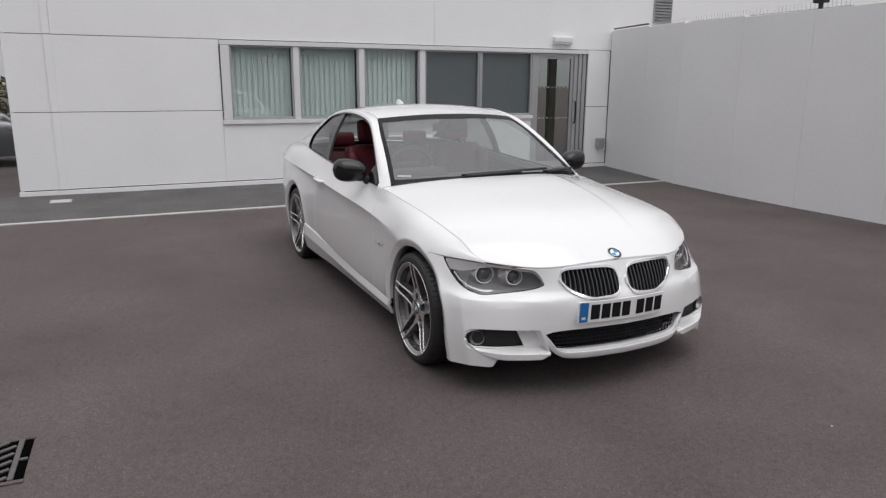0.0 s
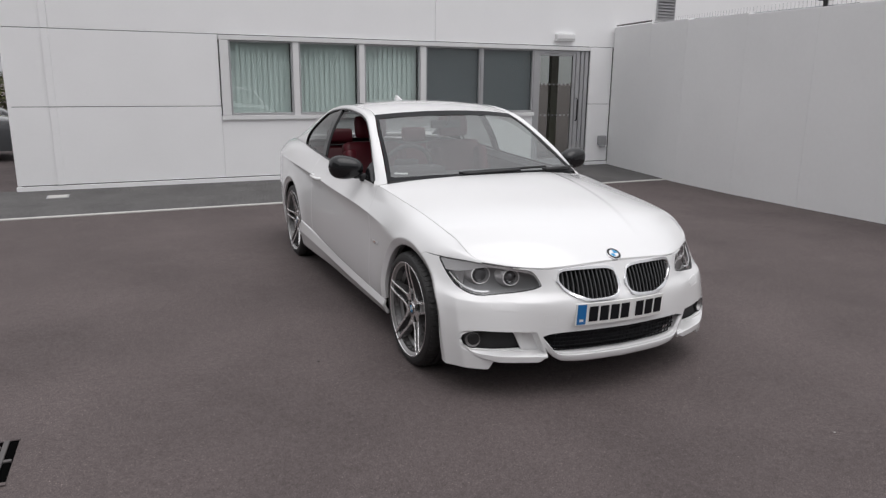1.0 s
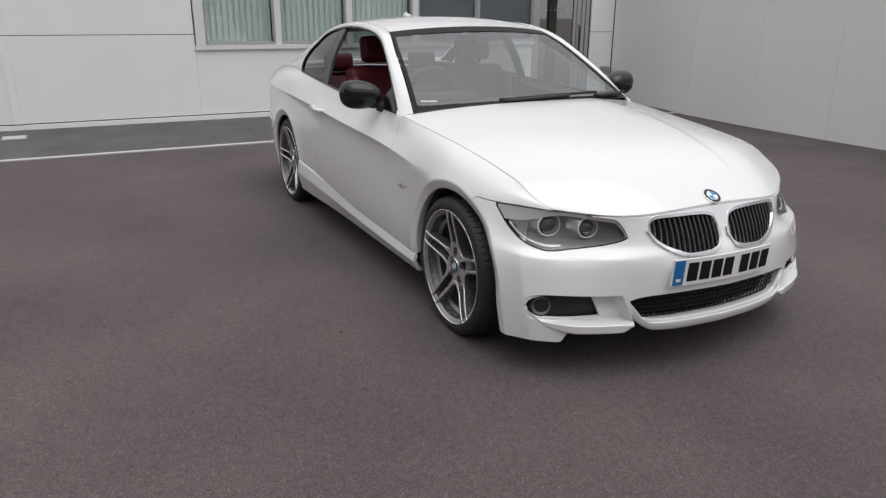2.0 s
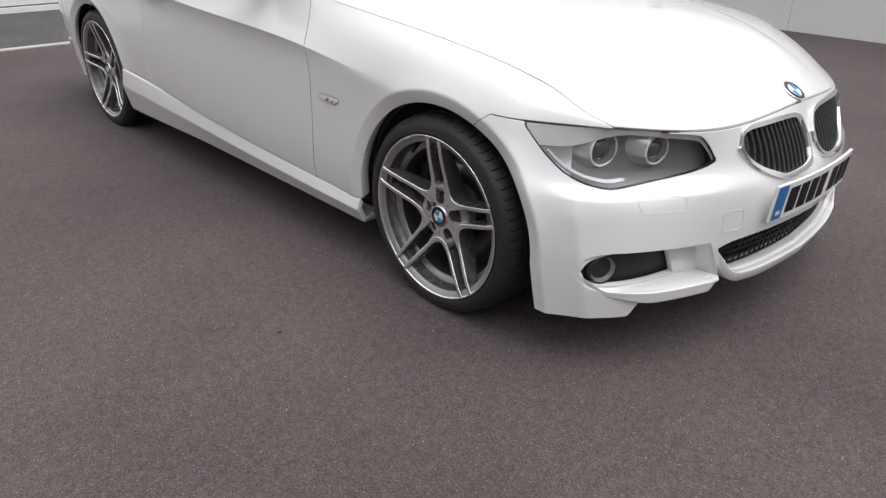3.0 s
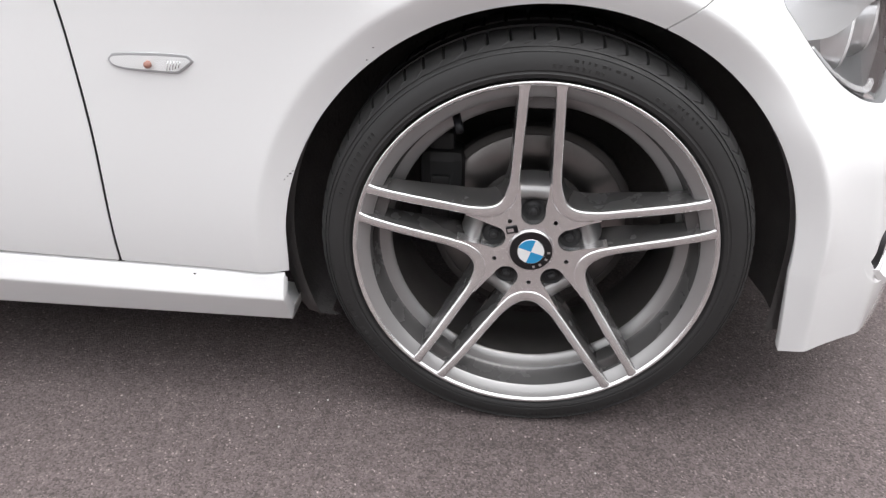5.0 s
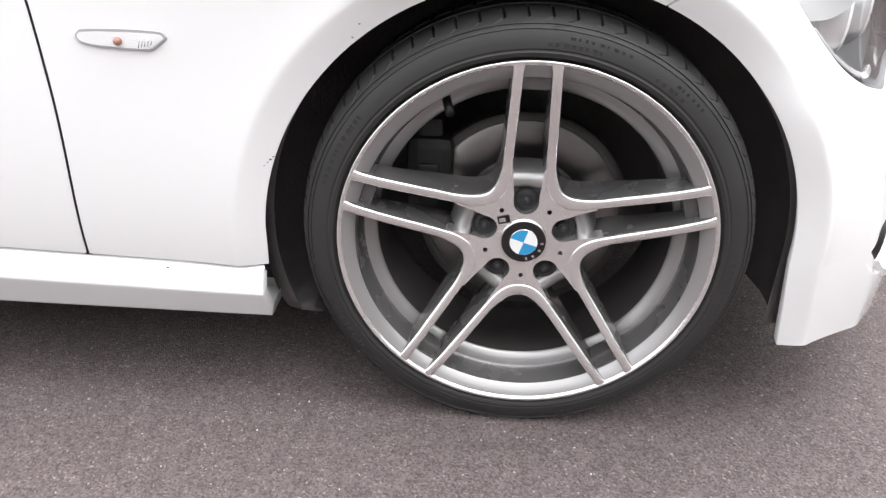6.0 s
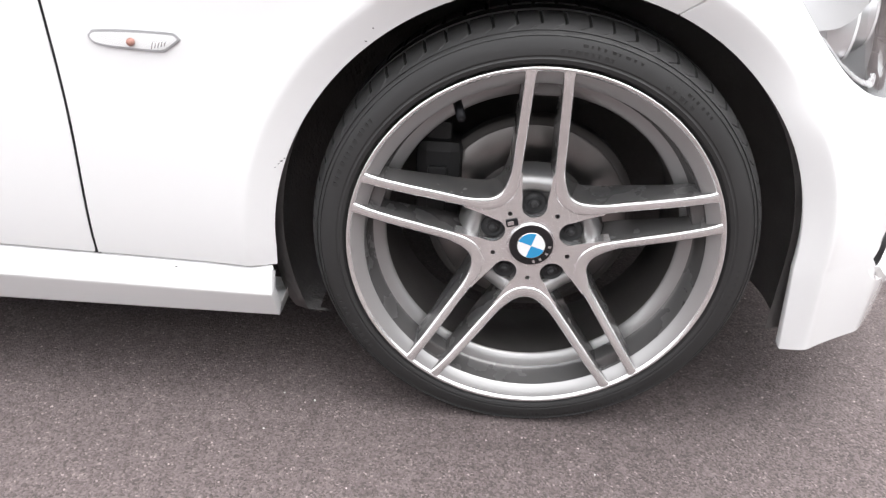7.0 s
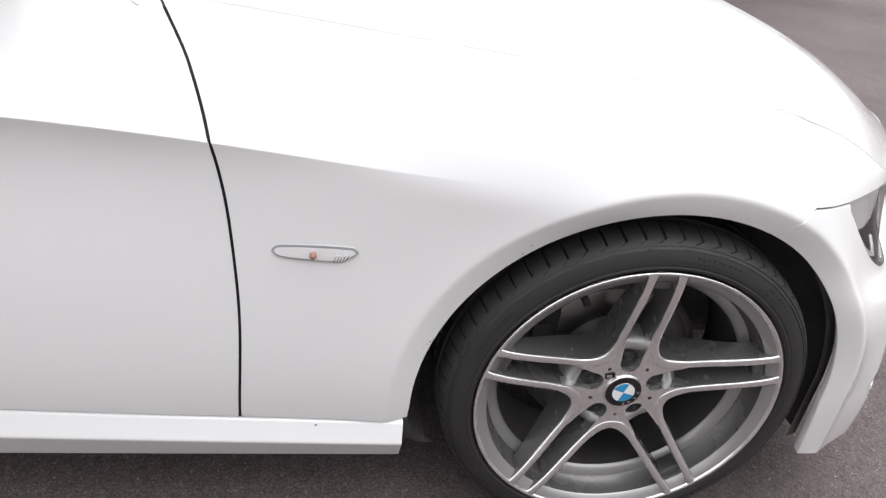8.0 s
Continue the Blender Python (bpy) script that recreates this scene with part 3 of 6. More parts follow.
def bonnet(a, s):
    w = W_CORNER + a * (K_DOOR + 0.05 - W_CORNER)
    e = body(w, v_edge(w))
    yc = HOOD_Y + a * (0.525 - HOOD_Y)
    zc = spline([HOOD_Y - 0.04, HOOD_Y, -0.55, -0.35, 0.0, 0.30, 0.55], [HOOD_Z - 0.025, HOOD_Z, 0.766, 0.838, 0.900, 0.940, 0.966])(yc)
    q = np.abs(s)
    x = e[:, 0] * s
    # its front edge follows the nose; further back it bows evenly
    ny = np.interp(q, NOSE_EDGE[:, 0] / NOSE_EDGE[-1, 0], NOSE_EDGE[:, 1]) + 0.001
    nz = np.interp(q, NOSE_EDGE[:, 0] / NOSE_EDGE[-1, 0], NOSE_EDGE[:, 2]) + 0.002
    f0 = np.clip((ny - NOSE_EDGE[0, 1] - 0.001) / (NOSE_EDGE[-1, 1] - NOSE_EDGE[0, 1]), 0, 1)
    f = f0 + (q ** 2.2 - f0) * step(0, 0.75, a)
    y = yc + (e[:, 1] - yc) * f
    z = zc - (zc - e[:, 2]) * q ** 2.5
    z0 = HOOD_Z - (HOOD_Z - NOSE_EDGE[-1, 2]) * q ** 2.5
    z = z + (nz - z0) * (1 - step(0, 0.30, a))
    fold = 0.24 + 0.19 * step(0, 0.9, a)
    z = z + 0.0032 * (1 - step(fold - 0.03, fold + 0.015, x)) * step(0.02, 0.2, a) * step(0.9, 0.4, s)
    return np.stack([x, y, z], 1)


hood = Sheet(bonnet, np.linspace(0.004, 1, 90), np.linspace(-0.998, 0.998, 120))
hood.build("bonnet", WHITE, car, "", 1, 0.016, 0.0, True)

# sills
def sill(a, t):
    y = 0.386 + a * 2.0
    top = seam_z(y) - 0.0005
    ts = [0, 0.06, 0.14, 0.42, 0.46, 0.50, 0.82, 0.88, 0.94, 1.0]
    prof_x = np.interp(t, ts, [0.858, 0.867, 0.869, 0.8795, 0.8800, 0.8785, 0.853, 0.848, 0.835, 0.77])
    prof_z = np.interp(t, ts, [0.0, -0.025, -0.06, -0.37, -0.40, -0.44, -0.94, -0.985, -1.0, -0.95])
    grow = 0.024 * step(0.55, 1.0, a)
    h = top - 0.163
    return np.stack([prof_x + grow * (t < 0.9), y, top + prof_z * h], 1)


for side in (1, -1):
    Sheet(sill, np.linspace(0, 1, 60), np.linspace(0, 1, 51)).build("sill", WHITE, car, "", side, 0.02, 0.0, True)
underbody = box((-0.52, -0.45, 0.20), (0.52, 3.6, 0.34), 0.02)
box((-0.74, 0.45, 0.175), (0.74, 2.30, 0.30), 0.02, None, underbody)
part("underbody", underbody, LINER, car)

# greenhouse lines: roof edge (screen edge, roof seam, rear screen edge) and drip line over the side windows
ROOF_EDGE = spline([0, 0.35, 0.70, 0.95, 1.25, 1.65, 2.00, 2.40, 2.85],
                   [(0.722, 0.72, 0.930), (0.660, 0.97, 1.083), (0.601, 1.24, 1.230), (0.556, 1.43, 1.308), (0.548, 1.73, 1.355), (0.545, 2.11, 1.352), (0.553, 2.42, 1.306), (0.592, 2.75, 1.190), (0.640, 3.12, 1.040)])
DRIP = spline([0, 0.35, 0.70, 0.95, 1.25, 1.65, 2.00, 2.40, 2.85],
              [(0.785, 0.78, 0.904), (0.716, 1.02, 1.066), (0.656, 1.26, 1.212), (0.628, 1.43, 1.282), (0.622, 1.73, 1.322), (0.620, 2.11, 1.316), (0.632, 2.42, 1.264), (0.672, 2.75, 1.142), (0.735, 3.06, 1.014)])


def cant_rail(u, t):
    a, b = ROOF_EDGE(u), DRIP(u)
    p = a + (b - a) * t[:, None]
    out = np.stack([0.8 + 0 * u, 0 * u, 0.6 + 0 * u], 1)
    return p + out * ((0.003 + 0.017 * step(0.0, 0.35, u)) * np.sin(np.pi * t))[:, None]


def between(u0, u1, front, back, crown, px=2.2):
    """A sheet between the two roof edges, from u0 to u1; front and back are its ends on the middle line."""
    def f(a, s):
        e = ROOF_EDGE(u0 + (u1 - u0) * a)
        c = front + (back - front) * a[:, None] + np.stack([0 * a, 0 * a, crown * 4 * a * (1 - a)], 1)
        q = (np.abs(s) ** px)[:, None]
        p = c + (e - c) * q
        p[:, 0] = e[:, 0] * s
        return p
    return f


SCREEN_FOOT, SCREEN_HEAD = np.array((0, 0.545, 0.958)), np.array((0, 1.315, 1.340))
TAIL_HEAD, TAIL_FOOT = np.array((0, 2.52, 1.330)), np.array((0, 3.22, 1.050))
S2 = np.linspace(-0.992, 0.992, 60)
for side in (1, -1):
    Sheet(cant_rail, np.linspace(-0.03, 2.85, 130), np.linspace(0.02, 1, 14)).build("roof_pillar", WHITE, car, "", side, 0.012, 0.0, True)
Sheet(between(0.95, 2.05, SCREEN_HEAD, TAIL_HEAD, 0.062), np.linspace(0, 1, 40), S2).build("roof", WHITE, car, "", 1, 0.012, 0.0, True)
screen_sheet = Sheet(between(0.0, 0.945, SCREEN_FOOT, SCREEN_HEAD, 0.022), np.linspace(0, 1, 40), S2)
screen = screen_sheet.build("windscreen", SCREEN, car, "", 1, 0, -0.004, True)
rim = screen_sheet.cut(lambda p, u, v: np.maximum(np.maximum(np.where(v > 0, v - 0.935, -v - 0.962), u - 0.905), 0.035 - u))
rim.build("screen_surround", INK, car, "", 1, 0.0, -0.001, True)
tail_sheet = Sheet(between(2.06, 2.80, TAIL_HEAD, TAIL_FOOT, 0.015), np.linspace(0, 1, 24), S2)
tail_sheet.build("rear_window", DARKGLASS, car, "", 1, 0, -0.004, True)
for pane in (screen,):
    pane.visible_shadow = False


def cowl(a, s):
    h = bonnet(0 * a + 1.0, s)
    g = between(0.0, 0.945, SCREEN_FOOT, SCREEN_HEAD, 0.022)(0 * a, s)
    g[:, 2] -= 0.012
    h[:, 2] -= 0.02
    return h + (g - h) * a[:, None]


Sheet(cowl, np.linspace(0, 1, 6), S2).build("scuttle", BLACK, car, "", 1, 0, 0.0, True)


def deck(a, s):
    u = RUN[13] + (RUN[15] - 0.05 - RUN[13]) * a
    e = LINES[7](u)
    c = np.array((0, 3.20, 1.042)) + (np.array((0, 3.715, 0.975)) - np.array((0, 3.20, 1.042))) * a[:, None]
    p = c + (e - c) * (np.abs(s) ** 2.5)[:, None]
    p[:, 0] = e[:, 0] * s
    return p


Sheet(deck, np.linspace(0, 1, 24), np.linspace(-1, 1, 40)).build("boot_lid", WHITE, car, "", 1, 0.01, 0.0, True)


# side windows
def side_glass(y, t):
    w = np.interp(y, [0.40, 0.66, 1.40, 2.05, 2.45, 2.90, 3.35], RUN[8:15])
    b = LINES[7](w)
    u = np.interp(y, [0.78, 1.02, 1.26, 1.43, 1.73, 2.11, 2.42, 2.75, 3.06], [0, 0.35, 0.70, 0.95, 1.25, 1.65, 2.0, 2.40, 2.85])
    d = DRIP(u)
    p = b + (d - b) * t[:, None]
    p[:, 0] += 0.022 * np.sin(np.pi * t) - 0.010
    return p


B_POST = lambda z: 1.97 + 0.16 * (z - 0.95)
GLASS_END = lambda z: 2.62 - 5.0 * (z - 1.06) ** 2
glass_sheet = Sheet(side_glass, np.linspace(0.80, 2.99, 120), np.linspace(0.0, 1, 30))
for side in (1, -1):
    if side > 0:
        glass_sheet.cut(lambda p, u, v: B_POST(p[:, 2]) - p[:, 1]).build("side_window", CLEARGLASS, car, "", side, 0)
    rear = glass_sheet.cut(lambda p, u, v: p[:, 1] - B_POST(p[:, 2]) - 0.04)
    rear.cut(lambda p, u, v: GLASS_END(p[:, 2]) - p[:, 1]).build("quarter_window", DARKGLASS, car, "", side, 0)
    rear.cut(lambda p, u, v: p[:, 1] - GLASS_END(p[:, 2])).build("rear_pillar", WHITE, car, "", side, 0.01, 0.009)
    glass_sheet.cut(lambda p, u, v: 0.042 - np.abs(p[:, 1] - B_POST(p[:, 2]) - 0.02)).build("window_post", GLOSS, car, "", side, 0.02, 0.004)
    glass_sheet.cut(lambda p, u, v: 0.97 - p[:, 1]).build("mirror_sail", GLOSS, car, "", side, 0.01, 0.003)
    top = [q for q in side_glass(np.linspace(0.80, 2.60, 60), np.ones(60)) if q[1] < GLASS_END(q[2]) + 0.01]
    foot = [q for q in side_glass(np.linspace(0.80, 2.70, 60), np.zeros(60)) if q[1] < GLASS_END(q[2]) + 0.01]
    bend = []
    for t in np.linspace(0.92, 0.08, 9):
        ys_ = np.linspace(2.2, 2.7, 60)
        row = side_glass(ys_, np.full(60, t))
        bend.append(row[np.argmin(np.abs(row[:, 1] - GLASS_END(row[:, 2])))])
    V, F = tube([(side * (q[0] + 0.004), q[1], q[2]) for q in top + bend + foot[::-1]], 0.009, 8, True)
    link_mesh("window_trim", V, F, GLOSS, car)

# wheel wells: a liner over each wheel and a wall inside it
for cy, cz, r in ARCHES:
    for side in (1, -1):
        V, F = [], []
        angles = [radians(a) for a in range(-35, 183, 4)]
        prof = [(r + 0.004, 0.805), (r + 0.030, 0.795), (r + 0.034, 0.70), (r + 0.02, 0.58), (0.02, 0.56)]
        for a in angles:
            V += [(side * x, cy + q * math.cos(a), max(0.15, cz + q * math.sin(a))) for q, x in prof]
        k = len(prof)
        # straight down behind the front panel
        for drop in (0.05, 0.10, 0.13):
            V += [(side * x, cy - max(q, r), cz - drop) for q, x in prof[:-1]] + [(side * 0.58, cy - r - 0.02, cz - drop)]
        for i in range(len(angles) + 2):
            for j in range(k - 1):
                F.append((i * k + j, i * k + j + 1, (i + 1) * k + j + 1, (i + 1) * k + j))
        link_mesh("wheel_well", V, F, LINER, car)


# ---- wheels ----
def wheel_parts(parent, lip):
    """A nineteen-inch wheel round the x axis, its face towards +x, lip is the x of its outer edge."""
    barrel = [(0.2660, lip - 0.007), (0.2670, lip - 0.002), (0.2655, lip), (0.2630, lip - 0.0006), (0.2615, lip - 0.0020), (0.2600, lip - 0.0040),
              (0.2435, lip - 0.0125), (0.2425, lip - 0.0150), (0.2385, lip - 0.050), (0.2350, lip - 0.053), (0.2190, lip - 0.058), (0.2165, lip - 0.064),
              (0.2150, lip - 0.13), (0.222, lip - 0.20), (0.25, lip - 0.215)]
    V, F = lathe(barrel[:6], 160)
    link_mesh("rim_lip", V, F, POLISH, parent, "machined bright rim edge")
    V, F = lathe(barrel[5:8], 160)
    link_mesh("rim_cone", V, F, PALEGREY, parent)
    V, F = lathe(barrel[7:10], 160)
    link_mesh("rim_wall", V, F, GREY, parent)
    V, F = lathe(barrel[9:12], 160)
    link_mesh("rim_step", V, F, PALEGREY, parent)
    V, F = lathe(barrel[11:], 160)
    link_mesh("rim_barrel", V, F, CALIPER, parent)
    # tyre: sidewall, rim guard, shoulder and tread with cross grooves
    prof = [(0.246, lip - 0.016), (0.2600, lip - 0.014), (0.2660, lip - 0.013), (0.2690, lip - 0.006), (0.2720, lip - 0.0010), (0.2765, lip + 0.0005), (0.2785, lip - 0.0010),
            (0.2800, lip - 0.0010), (0.2812, lip - 0.0002), (0.2880, lip - 0.0008), (0.2990, lip - 0.0040), (0.3035, lip - 0.0065), (0.3043, lip - 0.0055), (0.3065, lip - 0.0070), (0.3072, lip - 0.0090),
            (0.3090, lip - 0.0105), (0.3098, lip - 0.0095), (0.3118, lip - 0.0120), (0.3165, lip - 0.019), (0.3205, lip - 0.030), (0.3235, lip - 0.045),
            (0.3245, lip - 0.061), (0.3175, lip - 0.0625), (0.3175, lip - 0.0710), (0.3250, lip - 0.0725), (0.3260, lip - 0.099), (0.3185, lip - 0.1005), (0.3185, lip - 0.1100),
            (0.3260, lip - 0.1115), (0.3260, lip - 0.150), (0.3240, lip - 0.185), (0.3160, lip - 0.21), (0.27, lip - 0.222), (0.246, lip - 0.20)]
    pitch, sub = 66, 14
    n, k, verts, faces = pitch * sub, len(prof), [], []
    for i in range(n):
        a = 2 * math.pi * i / n
        ph = i % sub
        for j, (r, x) in enumerate(prof):
            q, shift, d = r, 0.0, 0.0
            if 18 <= j <= 21:
                shift = 0.2 * (j - 18) / n * 2 * math.pi
                if ph == 0:
                    q = r - 0.006
            if 28 <= j <= 30 and ph in (3, 4):
                q = r - 0.005
            # a stepped ridge along the shoulder, broken once a pitch pair
            if j in (12, 13, 16, 17):
                wave = 0.0004 * ((i % (2 * sub)) / (2 * sub) - 0.5)
                q = r + wave
                if i % (2 * sub) in (0, 1):
                    d = -0.0007
                shift = 1.2 * (j - 12) / n * 2 * math.pi
            verts.append((x + d, q * math.cos(a + shift), q * math.sin(a + shift)))
    for i in range(n):
        for j in range(k - 1):
            a, b = i * k + j, i * k + j + 1
            c, d = ((i + 1) % n) * k + j + 1, ((i + 1) % n) * k + j
            faces.append((a, d, c, b))
    tyre = link_mesh("tyre", verts, faces, RUBBER, parent, "black low-profile tyre", True)
    tyre.data.set_sharp_from_angle(angle=radians(38))
    # raised marks on the sidewall, too worn to read
    bm = bmesh.new()
    rnd = random.Random(4)
    for centre, span, h, r0 in ((62, 22, 0.009, 0.2920), (118, 20, 0.010, 0.2920), (-8, 14, 0.005, 0.2870), (-14, 16, 0.004, 0.2960), (-34, 10, 0.005, 0.2870), (-40, 9, 0.004, 0.2960), (200, 40, 0.008, 0.2920), (262, 16, 0.005, 0.2905)):
        a = centre - span / 2
        while a < centre + span / 2:
            wdeg = rnd.uniform(0.5, 1.5)
            m = Matrix.Rotation(radians(a), 4, "X")
            box((lip - 0.006, -wdeg * 0.0021, r0 - h / 2), (lip - 0.0004 - 0.25 * (r0 - 0.288), wdeg * 0.0021, r0 + h / 2), 0, m, bm)
            a += wdeg + rnd.uniform(0.7, 1.2)
    part("sidewall_mark", bm, RUBBER, parent)["kind"] = "stuff"

    # spokes: five bright U-shaped ribbons, each joining one bar of a spoke to the next spoke's bar
    def face_x(r):
        return lip - 0.0008 - 0.0330 * step(0.266, 0.070, r)
    bis = Vector((math.sin(radians(36)), math.cos(radians(36))))
    across = Vector((math.cos(radians(36)), -math.sin(radians(36))))
    def mirror(p):
        return 2 * p.dot(bis) * bis - p
    bar_a, bar_b, apex = Vector((0.0240, 0.2615)), Vector((0.0292, 0.128)), bis * 0.0825
    along = (bar_b - bar_a).normalized()
    bend = []
    for i in range(25):
        t = i / 24
        p0, p1, p2, p3 = bar_b, bar_b + along * 0.036, apex - across * 0.0165, apex
        bend.append(p0 * (1 - t) ** 3 + 3 * p1 * t * (1 - t) ** 2 + 3 * p2 * t * t * (1 - t) + p3 * t ** 3)
    arm = [bar_a + (bar_b - bar_a) * i / 30 for i in range(30)] + bend
    pts = arm + [mirror(q) for q in reversed(arm[:-1])]
    def ribbon(wide, top, deep, chamfer, draft):
        verts, faces = [], []
        for i, p in enumerate(pts):
            t = (pts[min(i + 1, len(pts) - 1)] - pts[max(i - 1, 0)]).normalized()
            nrm = Vector((t.y, -t.x))
            r = p.length
            wd = wide * (1 + 0.35 * float(step(0.125, 0.085, r)) + 0.2 * float(step(0.246, 0.2625, r)) ** 2)
            dp = deep * (0.75 + 0.5 * float(step(0.25, 0.10, r)))
            x = float(face_x(r)) + top
            for o, d in ((-wd - draft, dp), (-wd, chamfer), (-wd + 0.25 * chamfer, 0.40 * chamfer), (-wd + chamfer, 0.16 * chamfer), (0, 0.0), (wd - chamfer, 0.16 * chamfer), (wd - 0.25 * chamfer, 0.40 * chamfer), (wd, chamfer), (wd + draft, dp)):
                q = p + nrm * o
                verts.append((x - d, q.x, q.y))
        m = 9
        for i in range(len(pts) - 1):
            for j in range(m - 1):
                faces.append((i * m + j, i * m + j + 1, (i + 1) * m + j + 1, (i + 1) * m + j))
        return verts, faces
    bright = ribbon(0.0069, 0.0, 0.0050, 0.0034, 0.0)
    dark = ribbon(0.0068, -0.0030, 0.050, 0.0001, 0.0025)
    floor_v = []
    for i, (dist, wdt, dep) in enumerate([(0.0740, 0.0205, 0.024), (0.0765, 0.0205, 0.018), (0.083, 0.0205, 0.0135), (0.090, 0.0210, 0.0150), (0.098, 0.0215, 0.0225), (0.104, 0.0215, 0.036), (0.108, 0.0205, 0.055)]):
        for o in (-wdt, -wdt * 0.5, 0, wdt * 0.5, wdt):
            floor_v.append((float(face_x(dist)) - dep - 0.003 * (1 - abs(o / wdt)), o, dist))
    floor_f = [(i * 5 + j, i * 5 + j + 1, (i + 1) * 5 + j + 1, (i + 1) * 5 + j) for i in range(6) for j in range(4)]
    bridge = box((lip - 0.052, -0.023, 0.224), (lip - 0.020, 0.023, 0.2500), 0.004)
    bridge_me = bpy.data.meshes.new("spoke_bridge")
    bridge.to_mesh(bridge_me)
    bridge.free()
    bridge_me.materials.append(GREY)
    shared = {}
    for i in range(5):
        turn = Matrix.Rotation(radians(72 * i), 4, "X")
        # the floor's paler grey puts the highlight above each bolt into its colour
        for name, vf, mt in (("spoke_face", bright, POLISH), ("spoke", dark, GREY), ("spoke_floor", (floor_v, floor_f), PALEGREY)):
            if name not in shared:
                ob = link_mesh(name, vf[0], vf[1], mt, parent)
                ob.data.set_sharp_from_angle(angle=radians(30 if mt is GREY else 62))
                shared[name] = ob.data
            else:
                ob = new(name, shared[name])
                ob.parent = parent
            ob.matrix_local = turn
        ob = new("spoke_bridge", bridge_me)
        ob.parent, ob.matrix_local = parent, turn
    # hub: a plate with five bolt pockets
    hub_x = float(face_x(0.06)) - 0.0004
    bm = bmesh.new()
    outer = []
    half_side = list(reversed(bend[4::2])) + [Vector((0.0215, 0.1120)), Vector((0.0198, 0.0850)), Vector((0.0180, 0.0700))]
    notch = [Vector((0.0180 * math.cos(radians(q)), 0.060 - 0.0180 * math.sin(radians(q)))) for q in range(0, 181, 9)]
    sector = half_side + notch + [Vector((-q.x, q.y)) for q in reversed(half_side[1:])]
    for i in range(5):
        spin_i = Matrix.Rotation(radians(72 * i), 2)
        outer += [bm.verts.new((hub_x, *(spin_i @ q))) for q in sector]
    count = len(outer)
    edges = [bm.edges.new((outer[i], outer[(i + 1) % count])) for i in range(count)]
    for i in range(5):
        a = 2 * math.pi * (i + 0.5) / 5
        cy, cz = 0.0575 * math.sin(a), 0.0575 * math.cos(a)
        ring = [bm.verts.new((hub_x, cy + 0.0036 * math.cos(2 * math.pi * j / 12), cz + 0.0036 * math.sin(2 * math.pi * j / 12))) for j in range(12)]
        edges += [bm.edges.new((ring[j], ring[(j + 1) % 12])) for j in range(12)]
    bmesh.ops.triangle_fill(bm, edges=edges, use_beauty=True, normal=(1, 0, 0))
    bmesh.ops.subdivide_edges(bm, edges=bm.edges[:], cuts=2, use_grid_fill=True)
    for v in bm.verts:
        v.co.x = float(face_x(math.hypot(v.co.y, v.co.z))) - 0.0016
    border = [e for e in bm.edges if e.is_boundary]
    sides = bmesh.ops.extrude_edge_only(bm, edges=border)["geom"]
    for v in [q for q in sides if isinstance(q, bmesh.types.BMVert)]:
        v.co.x -= 0.024
    bmesh.ops.recalc_face_normals(bm, faces=bm.faces)
    part("hub", bm, POLISH, parent, "", True).data.set_sharp_from_angle(angle=radians(40))
    bm = bmesh.new()
    bmesh.ops.create_circle(bm, cap_ends=True, segments=48, radius=0.086, matrix=Matrix.Translation((hub_x - 0.024, 0, 0)) @ Matrix.Rotation(math.pi / 2, 4, "Y"))
    part("hub_back", bm, LINER, parent)
    for i in range(5):
        a = 2 * math.pi * i / 5
        V, F = lathe([(0.0, 0.0), (0.0045, 0.0), (0.0052, -0.002), (0.0052, -0.005), (0.0078, -0.005), (0.0085, -0.004), (0.0088, -0.006), (0.0092, -0.012), (0.0150, -0.0135), (0.0178, -0.010)], 24)
        link_mesh("wheel_bolt", [(x + hub_x - 0.006, y + 0.060 * math.sin(a), z + 0.060 * math.cos(a)) for x, y, z in V], F, BLACK, parent)
    # centre cap with blue and white quarters
    cap_x = hub_x + 0.002
    V, F = lathe([(0.0345, cap_x - 0.006), (0.0345, cap_x), (0.0335, cap_x + 0.0015), (0.0320, cap_x + 0.0015)], 64)
    link_mesh("cap_ring", V, F, CHROME, parent)
    V, F = lathe([(0.0325, cap_x + 0.0012), (0.020, cap_x + 0.0024)], 64)
    link_mesh("cap_band", V, F, GLOSS, parent)
    V, F = lathe([(0.0208, cap_x + 0.0022), (0.0208, cap_x + 0.0030), (0.0198, cap_x + 0.0032)], 48)
    link_mesh("cap_inner_ring", V, F, CHROME, parent)
    for i in range(4):
        V = [(cap_x + 0.0034, 0, 0)] + [(cap_x + 0.0030, 0.020 * math.sin(radians(i * 90 + 18 + j * 7.5)), 0.020 * math.cos(radians(i * 90 + 18 + j * 7.5))) for j in range(13)]
        link_mesh("cap_quarter", V, [(0, j + 2, j + 1) for j in range(12)], BLUE if i % 2 else BADGEWHITE, parent)
    bm = bmesh.new()
    for a in (92, 118, 146, 168):
        box((cap_x + 0.0018, -0.0018, 0.0245), (cap_x + 0.0026, 0.0018, 0.0290), 0, Matrix.Rotation(-radians(a), 4, "X"), bm)
    part("cap_mark", bm, CHROME, parent)["kind"] = "stuff"
    # brake disc: dark bell, bare friction ring with a worn edge; hub carrier bracket behind the spokes
    V, F = lathe([(0.0, lip - 0.100), (0.070, lip - 0.100), (0.082, lip - 0.104), (0.088, lip - 0.125), (0.094, lip - 0.128)], 96)
    link_mesh("disc_bell", V, F, CALIPER, parent)
